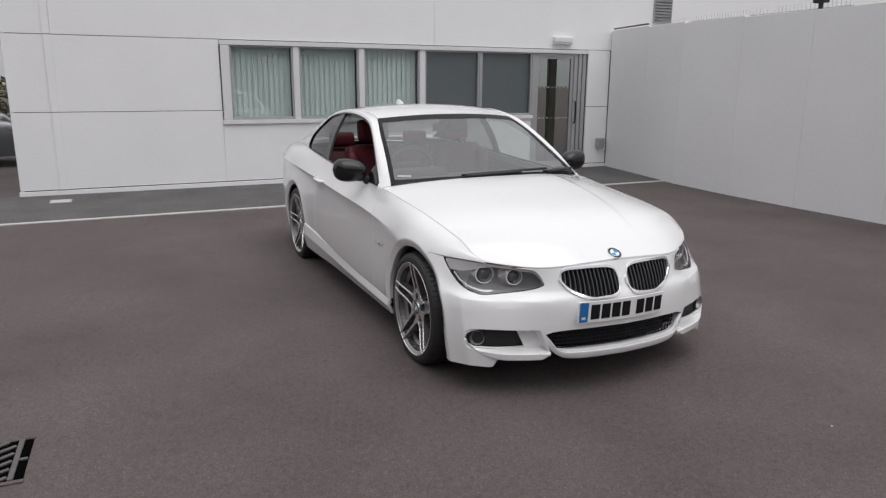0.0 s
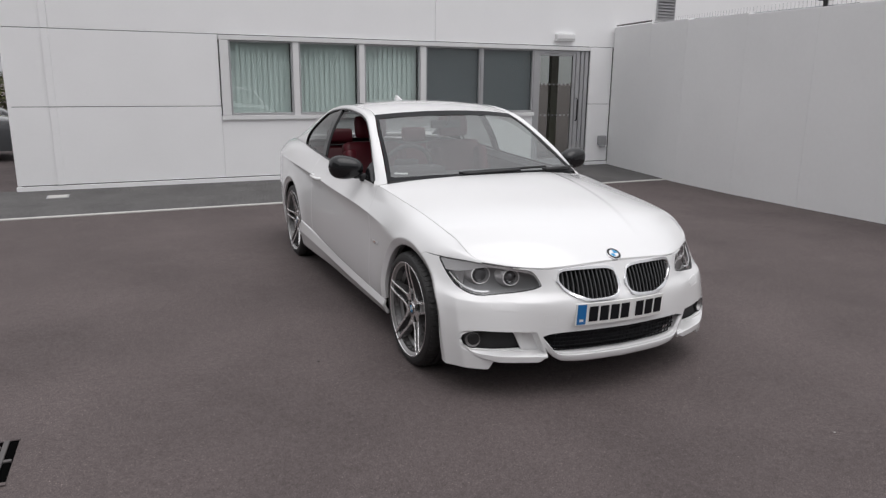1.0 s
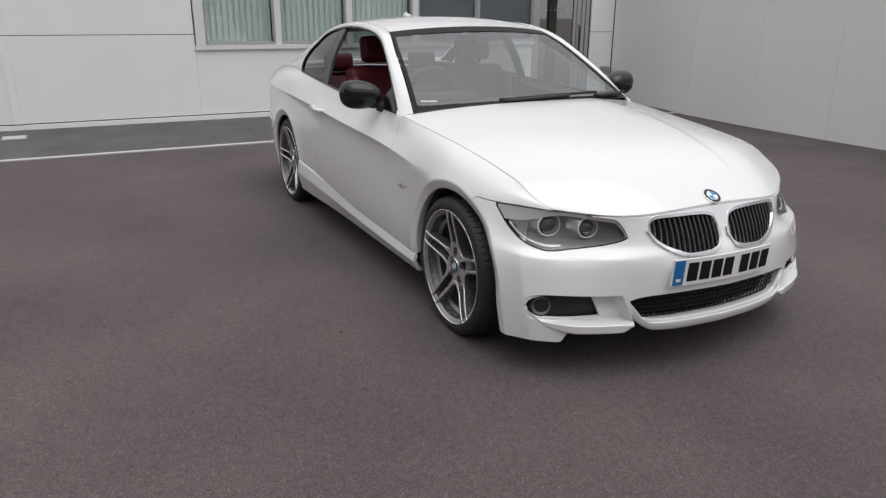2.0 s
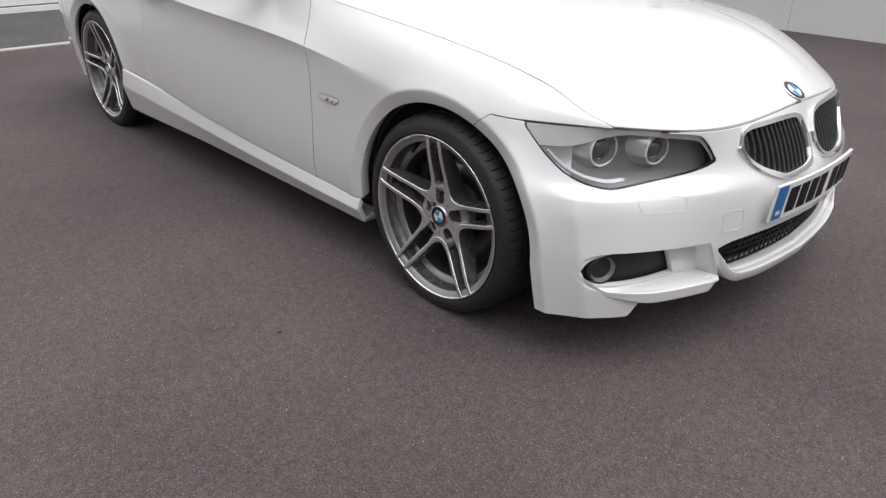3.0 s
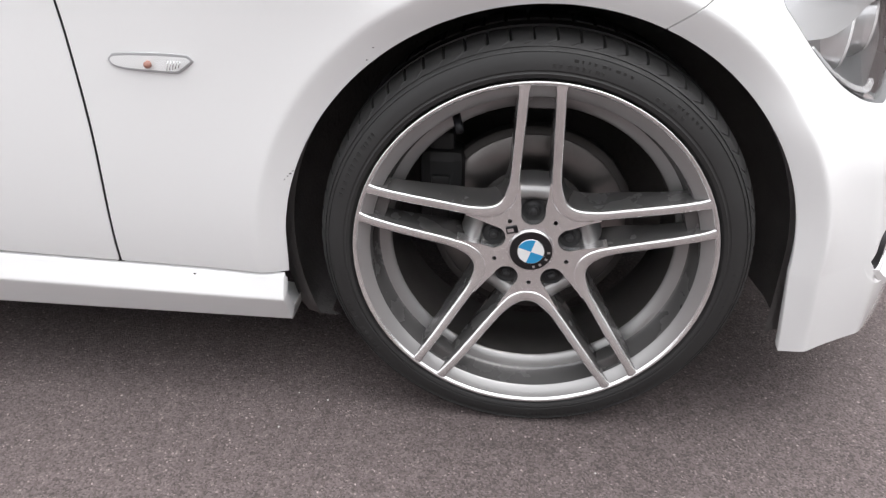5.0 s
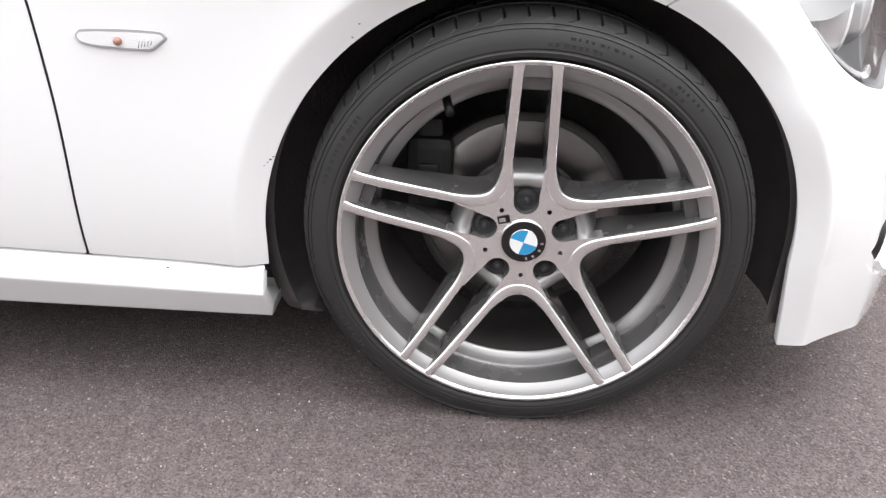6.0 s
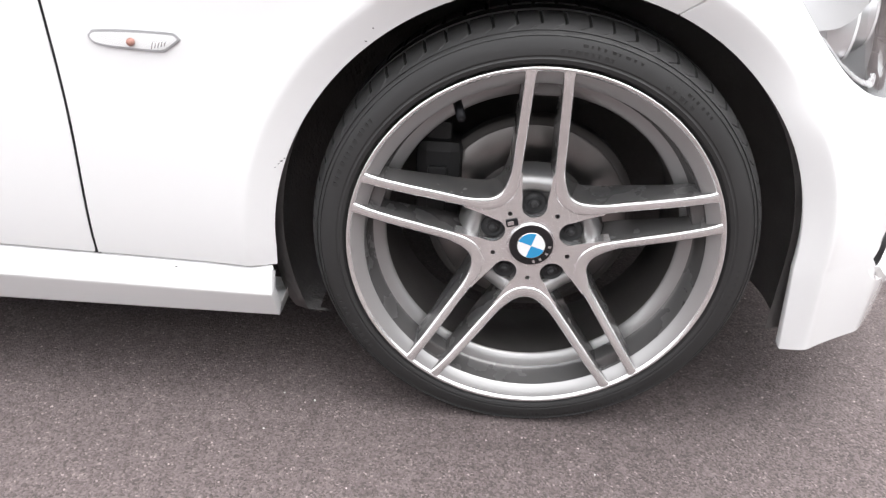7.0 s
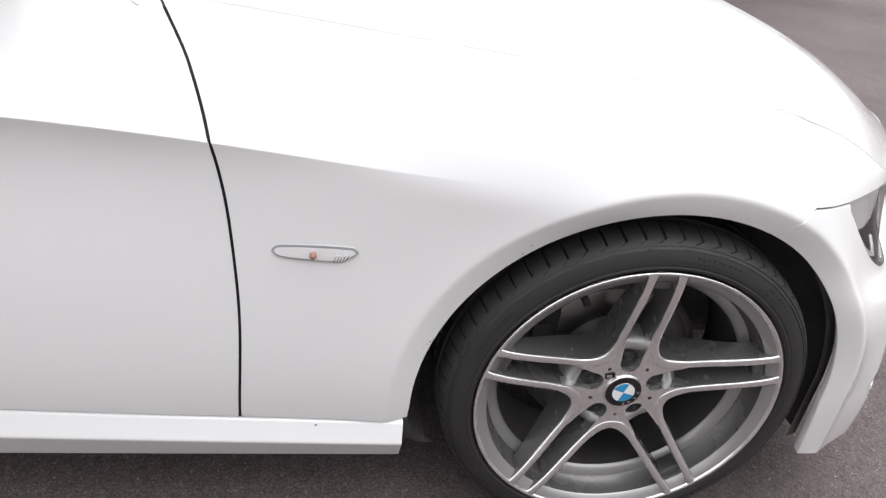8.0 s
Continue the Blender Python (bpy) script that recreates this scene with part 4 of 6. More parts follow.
    V, F = lathe([(0.094, lip - 0.128), (0.098, lip - 0.1265), (0.148, lip - 0.1265), (0.150, lip - 0.128)], 96)
    link_mesh("brake_disc", V, F, STEEL, parent)
    V, F = lathe([(0.150, lip - 0.128), (0.162, lip - 0.129), (0.163, lip - 0.132), (0.163, lip - 0.152)], 96)
    link_mesh("disc_edge", V, F, CALIPER, parent)


front = new("wheel")
front.parent = car
wheel_parts(front, 0.0)
caliper = box((-0.175, -0.180, -0.035), (-0.110, -0.108, 0.125), 0.018)
box((-0.150, -0.165, 0.105), (-0.122, -0.125, 0.150), 0.008, None, caliper)
box((-0.116, -0.160, 0.005), (-0.104, -0.130, 0.085), 0.004, None, caliper)
part("caliper", caliper, BLACK, front)
V, F = tube([(-0.050, -0.118, 0.206), (-0.032, -0.113, 0.197), (-0.018, -0.109, 0.189)], 0.0062, 10)
link_mesh("valve", V, F, INK, front)
lean_m = Matrix.Rotation(radians(14), 4, "X")
emblem = part("spoke_emblem", box((-0.0350, -0.0300, 0.0335), (-0.0331, -0.0125, 0.0450), 0.0012, lean_m), INK, front, "small dark plate with a bright stripe")
part("emblem_stripe", box((-0.0345, -0.0280, 0.0360), (-0.0325, -0.0185, 0.0425), 0.0008, lean_m), CHROME, emblem)


def place_wheel(y, x, side, spin):
    m = Matrix.Translation((side * x, y, AXLE_Z)) @ (Matrix.Rotation(math.pi, 4, "Z") if side < 0 else Matrix.Identity(4)) @ Matrix.Rotation(radians(spin), 4, "X")
    return m


for y, x, side, spin in ((0.0045, 0.8735, 1, 20), (WHEELBASE, 0.872, 1, 30), (WHEELBASE, 0.872, -1, 10)):
    ob = copy_thing(front, place_wheel(y, x, side, spin))
front.matrix_local = place_wheel(0.0045, 0.8735, -1, 0)


# ---- the ground and the buildings ----
def plane_grid(name, x0, x1, y0, y1, nx, ny, z, mat, label):
    us, vs = np.linspace(x0, x1, nx), np.linspace(y0, y1, ny)
    V = [(x, y, z) for x in us for y in vs]
    F = [(i * ny + j, (i + 1) * ny + j, (i + 1) * ny + j + 1, i * ny + j + 1) for i in range(nx - 1) for j in range(ny - 1)]
    return tagged(link_mesh(name, V, F, mat, None, "", False), label, "ground", kind="structure")


plane_grid("ground", -400, 400, -400, 400, 9, 9, 0.0, ASPHALT, "dark reddish-grey asphalt yard with fine light stones")
WALL_Y = 7.60
path = box((-30, 5.52, -0.1), (8.2, WALL_Y + 0.05, 0.006))
for v in path.verts:
    if v.co.y > 6 and v.co.z > 0:
        v.co.z = 0.012
tagged(part("pavement", path, PAVER), "grey tarmac strip along the foot of the building", "pavement", kind="structure")
kerb = box((-30, 5.44, -0.1), (8.2, 5.516, 0.012), 0.004)
tagged(part("kerb", kerb, KERB), "pale flush concrete edging strip", "kerb", kind="structure")


def slab(name, lo, hi, mat, label, category="wall", bevel=0.004):
    return tagged(part(name, box(lo, hi, bevel), mat), label, category, kind="structure")


# cladding panels with joints round the window band
WIN = (-0.78, 5.80, 0.97, 2.15)
wall = tagged(new("wall_north"), "white panelled building wall with a band of windows", "wall", kind="structure")
back = bmesh.new()
box((-3.50, WALL_Y + 0.03, 0.0), (WIN[0], WALL_Y + 0.25, 6.0), 0, None, back)
box((WIN[0], WALL_Y + 0.03, WIN[3]), (WIN[1], WALL_Y + 0.25, 6.0), 0, None, back)
box((WIN[0], WALL_Y + 0.03, 0.0), (4.62, WALL_Y + 0.25, WIN[2]), 0, None, back)
box((WIN[1], WALL_Y + 0.03, 0.0), (14.0, WALL_Y + 0.25, 6.0), 0, None, back)
part("wall_core", back, JOINT, wall)
J = 0.0045
rows = [(0.082, 1.147), (1.147, 2.175), (2.175, 4.2), (4.2, 6.0)]
for x0, x1 in ((-3.55, -3.05), (-2.97, -0.80), (5.80, 6.30)):
    for z0, z1 in rows[:2] if x0 > -3 else rows:
        part("panel", box((x0 + J, WALL_Y, z0 + J), (x1 - (J if x1 != -0.80 or z0 > 1 else 0.0015), WALL_Y + 0.05, z1 - J), 0.003), CLAD, wall)
for z0, z1 in rows:
    part("cover_strip", box((-3.055, WALL_Y - 0.032, z0 + J), (-2.965, WALL_Y + 0.05, z1 - J), 0.004), CLAD, wall)
part("panel", box((-0.7995, WALL_Y, 0.082 + J), (4.60, WALL_Y + 0.05, 0.955), 0.003), CLAD, wall)
for x0, x1 in ((-2.965, 2.67), (2.67, 14.0)):
    for z0, z1 in rows[2:]:
        part("panel", box((x0 + J / 2, WALL_Y, z0 + J), (x1 - J / 2, WALL_Y + 0.05, z1 - J), 0.003), CLAD, wall)
part("plinth", box((-3.56, WALL_Y - 0.02, 0.0), (4.60, WALL_Y + 0.04, 0.070), 0.004), CLAD, wall, "white metal base strip")
part("plinth", box((5.80, WALL_Y - 0.02, 0.0), (6.30, WALL_Y + 0.04, 0.070), 0.004), CLAD, wall)
side_wall = box((-3.55, WALL_Y + 0.06, 0.0), (-3.40, WALL_Y + 14, 6.0), 0.004)
tagged(part("wall_west", side_wall, CLAD), "white building side wall", "wall", kind="structure")

# window band
band = tagged(new("window_1"), "band of five windows in white frames with pale green and dark blinds", "window", kind="structure")
part("window_sill", box((-0.80, WALL_Y - 0.035, 0.945), (4.62, WALL_Y + 0.06, 1.005), 0.005), FRAME, band)
part("window_head", box((-0.80, WALL_Y - 0.030, 2.10), (5.79, WALL_Y + 0.06, 2.165), 0.005), FRAME, band)
part("window_jamb", box((-0.785, WALL_Y - 0.030, 1.008), (-0.66, WALL_Y + 0.06, 2.097), 0.005), FRAME, band)
cells = [(-0.630, 0.265), (0.41, 1.32), (1.465, 2.38), (2.53, 3.50), (3.59, 4.565)]
for i, (x0, x1) in enumerate(cells):
    for nx0, nx1, nz0, nz1 in ((x0 - 0.025, x0, 1.03, 2.098), (x1, x1 + 0.025, 1.03, 2.098), (x0 - 0.025, x1 + 0.025, 1.008, 1.045), (x0 + 0.001, x1 - 0.001, 2.075, 2.098)):
        part("window_frame", box((nx0, WALL_Y + 0.0, nz0), (nx1, WALL_Y + 0.055, nz1), 0.004), ALU, band)
    if i < 4:
        part("mullion", box((x1 + 0.027, WALL_Y - 0.012, 1.008), (cells[i + 1][0] - 0.027, WALL_Y + 0.06, 2.098), 0.006), FRAME if i < 3 else ALU, band)
    pane = part("pane", box((x0, WALL_Y + 0.030, 1.045), (x1, WALL_Y + 0.036, 2.075)), PANE, band)
    pane.visible_shadow = False
    if i < 3:
        n = 11
        for j in range(n):
            cx = x0 + (j + 0.5) * (x1 - x0) / n
            m = Matrix.Translation((cx, WALL_Y + 0.13, 1.56)) @ Matrix.Rotation(radians(16), 4, "Z")
            part("blind_slat", box((-0.046, -0.0015, -0.54), (0.046, 0.0015, 0.53), 0, m), BLIND, band)
    else:
        part("blind", box((x0 - 0.05, WALL_Y + 0.075, 1.0), (x1 + 0.05, WALL_Y + 0.080, 2.10)), GREYBLIND, band)
# room surfaces, indoor dimness put into their near-black colour
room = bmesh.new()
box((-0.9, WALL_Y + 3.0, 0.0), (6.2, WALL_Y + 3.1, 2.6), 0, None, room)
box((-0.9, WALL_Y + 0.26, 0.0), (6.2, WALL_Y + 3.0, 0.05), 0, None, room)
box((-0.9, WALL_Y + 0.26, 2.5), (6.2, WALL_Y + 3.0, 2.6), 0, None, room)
tagged(part("wall_inner", room, ROOMSHADE), "room behind the windows, its dimness put into the wall colour", "wall", kind="structure")

# a pale partition inside the entrance
tagged(part("wall_partition", box((5.56, WALL_Y + 0.9, 0.05), (5.72, WALL_Y + 1.0, 2.5), 0.004), PARTITION), "pale beige partition inside the entrance", "wall", kind="structure")

# glazed door
gdoor = tagged(new("door_1"), "aluminium-framed glazed entrance door with a dark interior", "door", kind="structure")
for lo, hi in (((4.60, 0.0), (4.70, 2.098)), ((5.50, 0.0), (5.58, 2.098)), ((5.60, 0.0), (5.67, 2.098)), ((5.69, 0.0), (5.765, 2.098)), ((4.70, 2.05), (5.50, 2.098)), ((4.70, 0.0), (5.50, 0.06))):
    part("door_frame", box((lo[0], WALL_Y + 0.004, lo[1]), (hi[0], WALL_Y + 0.07, hi[1]), 0.006), ALU, gdoor)
for lo, hi in (((4.705, 0.062), (4.745, 2.045)), ((5.44, 0.062), (5.495, 2.045)), ((4.746, 0.062), (5.439, 0.16)), ((4.746, 2.0), (5.439, 2.045))):
    part("door_leaf", box((lo[0], WALL_Y + 0.020, lo[1]), (hi[0], WALL_Y + 0.065, hi[1]), 0.005), ALU, gdoor)
pane = part("pane", box((4.746, WALL_Y + 0.04, 0.16), (5.439, WALL_Y + 0.046, 2.0)), DOORGLASS, gdoor)
pane.visible_shadow = False
V, F = tube([(5.53, WALL_Y - 0.01, 0.85), (5.53, WALL_Y - 0.05, 0.87), (5.53, WALL_Y - 0.05, 1.23), (5.53, WALL_Y - 0.01, 1.25)], 0.014, 8)
link_mesh("door_handle", V, F, BLACK, gdoor)
dots = bmesh.new()
for z in (0.95, 1.50):
    for j in range(8):
        bmesh.ops.create_circle(dots, cap_ends=True, segments=12, radius=0.018, matrix=Matrix.Translation((4.80 + 0.085 * j, WALL_Y + 0.038, z)) @ Matrix.Rotation(math.pi / 2, 4, "X"))
part("glass_dot", dots, ALU, gdoor)

# fittings on the wall
light = tagged(new("bulkhead_light"), "small white bulkhead light over the entrance door", "wall light")
part("housing", box((5.00, WALL_Y - 0.07, 2.255), (5.40, WALL_Y - 0.001, 2.29), 0.012), FRAME, light)
part("diffuser", box((5.005, WALL_Y - 0.085, 2.285), (5.395, WALL_Y - 0.001, 2.385), 0.02), BADGEWHITE, light)
cam_box = tagged(new("meter_box"), "small grey box fixed to the wall beside the door", "wall box")
part("body", box((6.06, WALL_Y - 0.09, 0.38), (6.22, WALL_Y - 0.001, 0.56), 0.02), GALV, cam_box)
part("hood", box((6.09, WALL_Y - 0.11, 0.34), (6.19, WALL_Y - 0.03, 0.39), 0.015), ALU, cam_box)
vent = tagged(new("louvre_vent"), "grey slatted ventilation louvre in the upper wall", "vent")
part("frame", box((7.25, WALL_Y - 0.02, 2.70), (7.70, WALL_Y - 0.001, 3.25), 0.006), ALU, vent)
for j in range(9):
    m = Matrix.Translation((7.475, WALL_Y - 0.032, 2.76 + j * 0.055)) @ Matrix.Rotation(radians(-35), 4, "X")
    part("slat", box((-0.20, -0.022, -0.003), (0.20, 0.022, 0.003), 0, m), GALV, vent)

# boundary wall on the east, in panels
ew = tagged(new("wall_east"), "tall off-white boundary wall of large painted panels", "wall", kind="structure")
feet = [(6.30, 7.58), (6.07, 6.31), (5.84, 5.22), (5.70, 3.93), (5.665, 2.80), (5.66, 1.60), (5.66, 0.30), (5.66, -1.2), (5.66, -2.8), (5.66, -4.5)]
for i, (a, b) in enumerate(zip(feet, feet[1:])):
    dx, dy = b[0] - a[0], b[1] - a[1]
    m = Matrix.Translation((a[0], a[1], 0)) @ Matrix.Rotation(math.atan2(dy, dx), 4, "Z")
    part("panel", box((0.001, 0, -0.02), (math.hypot(dx, dy) - 0.001, 0.16, 2.53 - 0.02 * min(i, 3)), 0.005, m), RENDERW, ew)

V, F = tube([(6.30, 7.52, 2.56), (6.16, 6.75, 2.56), (6.08, 6.33, 2.56)], 0.014, 8)
link_mesh("cap_rail", V, F, IRON, ew, "dark metal rail along the wall top")

# drain grate
drain = tagged(new("drain_grate"), "black cast-iron drain grate set in the asphalt", "drain")
drain.matrix_world = Matrix.Translation((-2.762, -0.150, 0.0)) @ Matrix.Rotation(radians(-2), 4, "Z")
# flat black slab, stands for the shade down between the bars
part("pit_shade", box((-0.45, -0.375, 0.0), (0.0, 0.0, 0.004)), PITSHADE, drain)
for lo, hi in (((-0.47, -0.392), (0.004, -0.368)), ((-0.47, -0.008), (0.004, 0.014)), ((-0.47, -0.367), (-0.44, -0.009))):
    part("frame_bar", box((lo[0], lo[1], 0.0), (hi[0], hi[1], 0.008), 0.003), ASPHALT, drain, "worn rim level with the asphalt")
part("cross_bar", box((-0.056, -0.366, 0.003), (-0.034, -0.010, 0.012), 0.002), IRON, drain)
part("cross_bar", box((-0.033, -0.205, 0.003), (-0.002, -0.187, 0.011), 0.002), IRON, drain)
# slanting bars, each cut to the frame between x = -0.438 and -0.058
slant = math.tan(radians(31))
for j in range(9):
    y0 = -0.560 + j * 0.068
    a = max(-0.438, -0.438 + (-0.364 - y0) / slant)
    b = min(-0.058, -0.438 + (-0.012 - y0) / slant)
    if b - a > 0.03:
        m = Matrix.Translation(((a + b) / 2, y0 + slant * ((a + b) / 2 + 0.438), 0.0)) @ Matrix.Rotation(radians(31), 4, "Z")
        h = (b - a) / 2 / math.cos(radians(31)) - 0.004
        part("bar", box((-h, -0.009, 0.002), (h, 0.009, 0.011), 0.002, m), IRON, drain)

# unseen walls added behind the camera and on the open side to temper side light
slab("unseen_wall_south", (-16.5, -16.0, 0.0), (9.0, -15.7, 5.0), REARWALL, "unseen plain grey wall added to temper the side light")
slab("unseen_wall_west", (-11.3, -15.7, 0.0), (-11.0, 4.0, 6.5), REARWALL, "unseen plain grey wall added to temper the side light")


# ---- the car's details ----
NOSE_Z = np.linspace(0.20, 0.67, 95)


def nose_row(z):
    w = np.linspace(0, 1.25, 160)
    lo, hi = np.zeros_like(w), np.full_like(w, V_CREASE + 0.02)
    for _ in range(22):
        mid = (lo + hi) / 2
        up = body(w, mid)[:, 2] < z
        lo, hi = np.where(up, mid, lo), np.where(up, hi, mid)
    p = body(w, (lo + hi) / 2)
    return np.interp(np.linspace(0, 0.82, 165), p[:, 0], p[:, 1])


NOSE = np.stack([nose_row(z) for z in NOSE_Z])


def nose_y(x, z):
    """The y of the car's front skin at half width x and height z."""
    i, j = np.clip((z - 0.20) / 0.005, 0, 93.99), np.clip(abs(x) / 0.005, 0, 163.99)
    a, b = int(i), int(j)
    i, j = i - a, j - b
    return float((NOSE[a, b] * (1 - j) + NOSE[a, b + 1] * j) * (1 - i) + (NOSE[a + 1, b] * (1 - j) + NOSE[a + 1, b + 1] * j) * i)


# kidney grilles: frame, slats, dark back
for side in (1, -1):
    big_t, big_b = shifted(KID_TOP, 0.004), shifted(KID_BOTTOM, -0.004)
    small_t, small_b = shifted(KID_TOP, -0.008), shifted(KID_BOTTOM, 0.010)
    ring = FINE.cut(inside(big_t, big_b, 0.016, 0.356, front_coord)).cut(outside(small_t, small_b, 0.029, 0.342, front_coord))
    kidney = ring.build("kidney_grille", CHROME, car, "chrome-framed grille with black upright slats", side, 0.024, 0.010)
    for j in range(13):
        x = 0.042 + j * 0.0233
        z0, z1 = float(KID_BOTTOM(x)) + 0.008, float(KID_TOP(x)) - 0.006
        y0, y1 = nose_y(x, z0), nose_y(x, z1)
        V, F = [], []
        for t in np.linspace(0, 1, 7):
            z = z0 + (z1 - z0) * t
            y = y0 + (y1 - y0) * t - 0.006 * math.sin(math.pi * t) + 0.004
            V += [(side * (x - 0.0036), y + 0.004, z), (side * (x - 0.0018), y, z), (side * (x + 0.0018), y, z), (side * (x + 0.0036), y + 0.004, z), (side * (x + 0.003), y + 0.05, z), (side * (x - 0.003), y + 0.05, z)]
        for i in range(6):
            for q in range(6):
                f = (i * 6 + q, i * 6 + (q + 1) % 6, (i + 1) * 6 + (q + 1) % 6, (i + 1) * 6 + q)
                F.append(f if side > 0 else tuple(reversed(f)))
        link_mesh("slat", V, F, SLAT, kidney, "", False)
    back = FINE.cut(inside(big_t, big_b, 0.016, 0.356, front_coord)).build("grille_back", INK, kidney, "", side, 0, -0.055)

# lower grille: a dark honeycomb of bars
lower = tagged(new("lower_grille"), "black mesh lower grille")
lower.parent = car
hole_sheet.cut(inside(shifted(GRILLE_TOP, 0.01), shifted(GRILLE_BOTTOM, -0.01), -1, 0.45, front_coord)).build("grille_back", INK, lower, "", 1, 0, -0.07)
hole_sheet.cut(inside(shifted(GRILLE_TOP, 0.01), shifted(GRILLE_BOTTOM, -0.01), -1, 0.45, front_coord)).build("grille_back", INK, lower, "", -1, 0, -0.07)
for j in range(5):
    z = 0.250 + j * 0.021
    xs = np.linspace(-0.40, 0.40, 25)
    V, F = tube([(x, nose_y(x, z) + 0.035, z) for x in xs], 0.0032, 6)
    link_mesh("grille_bar", V, F, INK, lower)
for j in range(31):
    x = -0.39 + j * 0.026
    V, F = tube([(x, nose_y(x, 0.245) + 0.036, 0.245), (x, nose_y(x, 0.335) + 0.036, 0.338)], 0.0026, 5)
    link_mesh("grille_bar", V, F, INK, lower)

def lower_lip(s_, t):
    x = 0.432 * s_
    q = np.abs(x)
    y0 = np.array([nose_y(a, max(b, 0.205)) for a, b in zip(x, CHIN(q) + 0.02)])
    front = y0 - 0.020 * step(0.432, 0.36, q) - 0.002
    top, low = GRILLE_BOTTOM(q) + 0.001, CHIN(q)
    round_y = 0.012 * np.clip((t - 0.5) / 0.3, 0, 1) ** 2
    y = np.where(t < 0.5, y0 + 0.055 + (front - y0 - 0.055) * t / 0.5, np.where(t < 0.8, front + round_y, front + 0.012 + 0.06 * (t - 0.8) / 0.2))
    z = np.where(t < 0.5, top + 0.003 - 0.010 * t, np.where(t < 0.8, top - 0.002 - (top - 0.002 - low) * (t - 0.5) / 0.3, low))
    return np.stack([x, y, z], 1)


Sheet(lower_lip, np.linspace(-1, 1, 60), np.array([0, 0.25, 0.45, 0.5, 0.53, 0.65, 0.77, 0.8, 0.86, 1.0])).build("front_lip", WHITE, car, "", 1, 0, 0, True)

# fog lamps in their recesses, and the blade under each
for side in (1, -1):
    fog = new("fog_recess")
    fog.parent = car
    Sheet(recess, np.linspace(0.40, 1.0, 90), np.linspace(0.05, 0.22, 50)).cut(lambda p, u, v: -outside_fog(p, u, v) + 0.010).build("recess_back", BLACK, fog, "", side, 0, -0.028)

    def blade(a, t):
        x = 0.800 - 0.387 * a
        y0 = np.array([nose_y(q, 0.24) for q in x])
        grow = step(0.0, 0.45, a)
        front = y0 + 0.002 - 0.021 * grow + 0.012 * step(0.88, 1.0, a)
        inner = y0 + 0.003 + 0.055 * np.clip((0.79 - x) / 0.28, 0, 1) * step(1.0, 0.90, a)
        rise = 0.040 * (1 - step(0.0, 0.16, a))
        drop = 0.034 * (0.25 + 0.75 * grow) * (1 - 0.8 * step(0.85, 1.0, a))
        z0 = 0.246 + rise
        z1 = z0 - 0.008 * grow - 0.010 * step(0.85, 1.0, a)
        y = np.where(t < 0.5, inner + (front - inner) * (t / 0.5), np.where(t < 0.8, front + 0.010 * (t - 0.5), front + 0.003 + (y0 + 0.012 - front) * (t - 0.8) / 0.2))
        z = np.where(t < 0.5, z0 + (z1 - z0) * t / 0.5, np.where(t < 0.8, z1 - drop * (t - 0.5) / 0.3, z1 - drop))
        return np.stack([x, y, z], 1)
    Sheet(blade, np.linspace(0, 1, 46), np.array([0, 0.25, 0.44, 0.5, 0.53, 0.65, 0.77, 0.8, 0.85, 1.0])).build("bumper_blade", WHITE, car, "", side, 0)
    c = Vector((side * 0.738, nose_y(0.738, 0.304) + 0.024, 0.303))
    m = look(c, c + Vector((side * 0.45, -1, -0.02)) * 1.0) @ Matrix.Rotation(radians(90), 4, "Y")
    V, F = lathe([(0.043, -0.02), (0.043, 0.002), (0.041, 0.005), (0.038, 0.002)], 40)
    link_mesh("fog_ring", [m @ Vector(v) for v in V], F, BLACK, fog, "")
    V, F = lathe([(0.040, 0.002), (0.033, -0.018), (0.018, -0.030), (0.0, -0.033)], 40)
    link_mesh("reflector", [m @ Vector(v) for v in V], F, PALEGREY, fog)
    V, F = lathe([(0.040, 0.002), (0.030, 0.007), (0.015, 0.010), (0.0, 0.011)], 40)
    link_mesh("fog_lens", [m @ Vector(v) for v in V], F, LENSGLASS, fog).visible_shadow = False

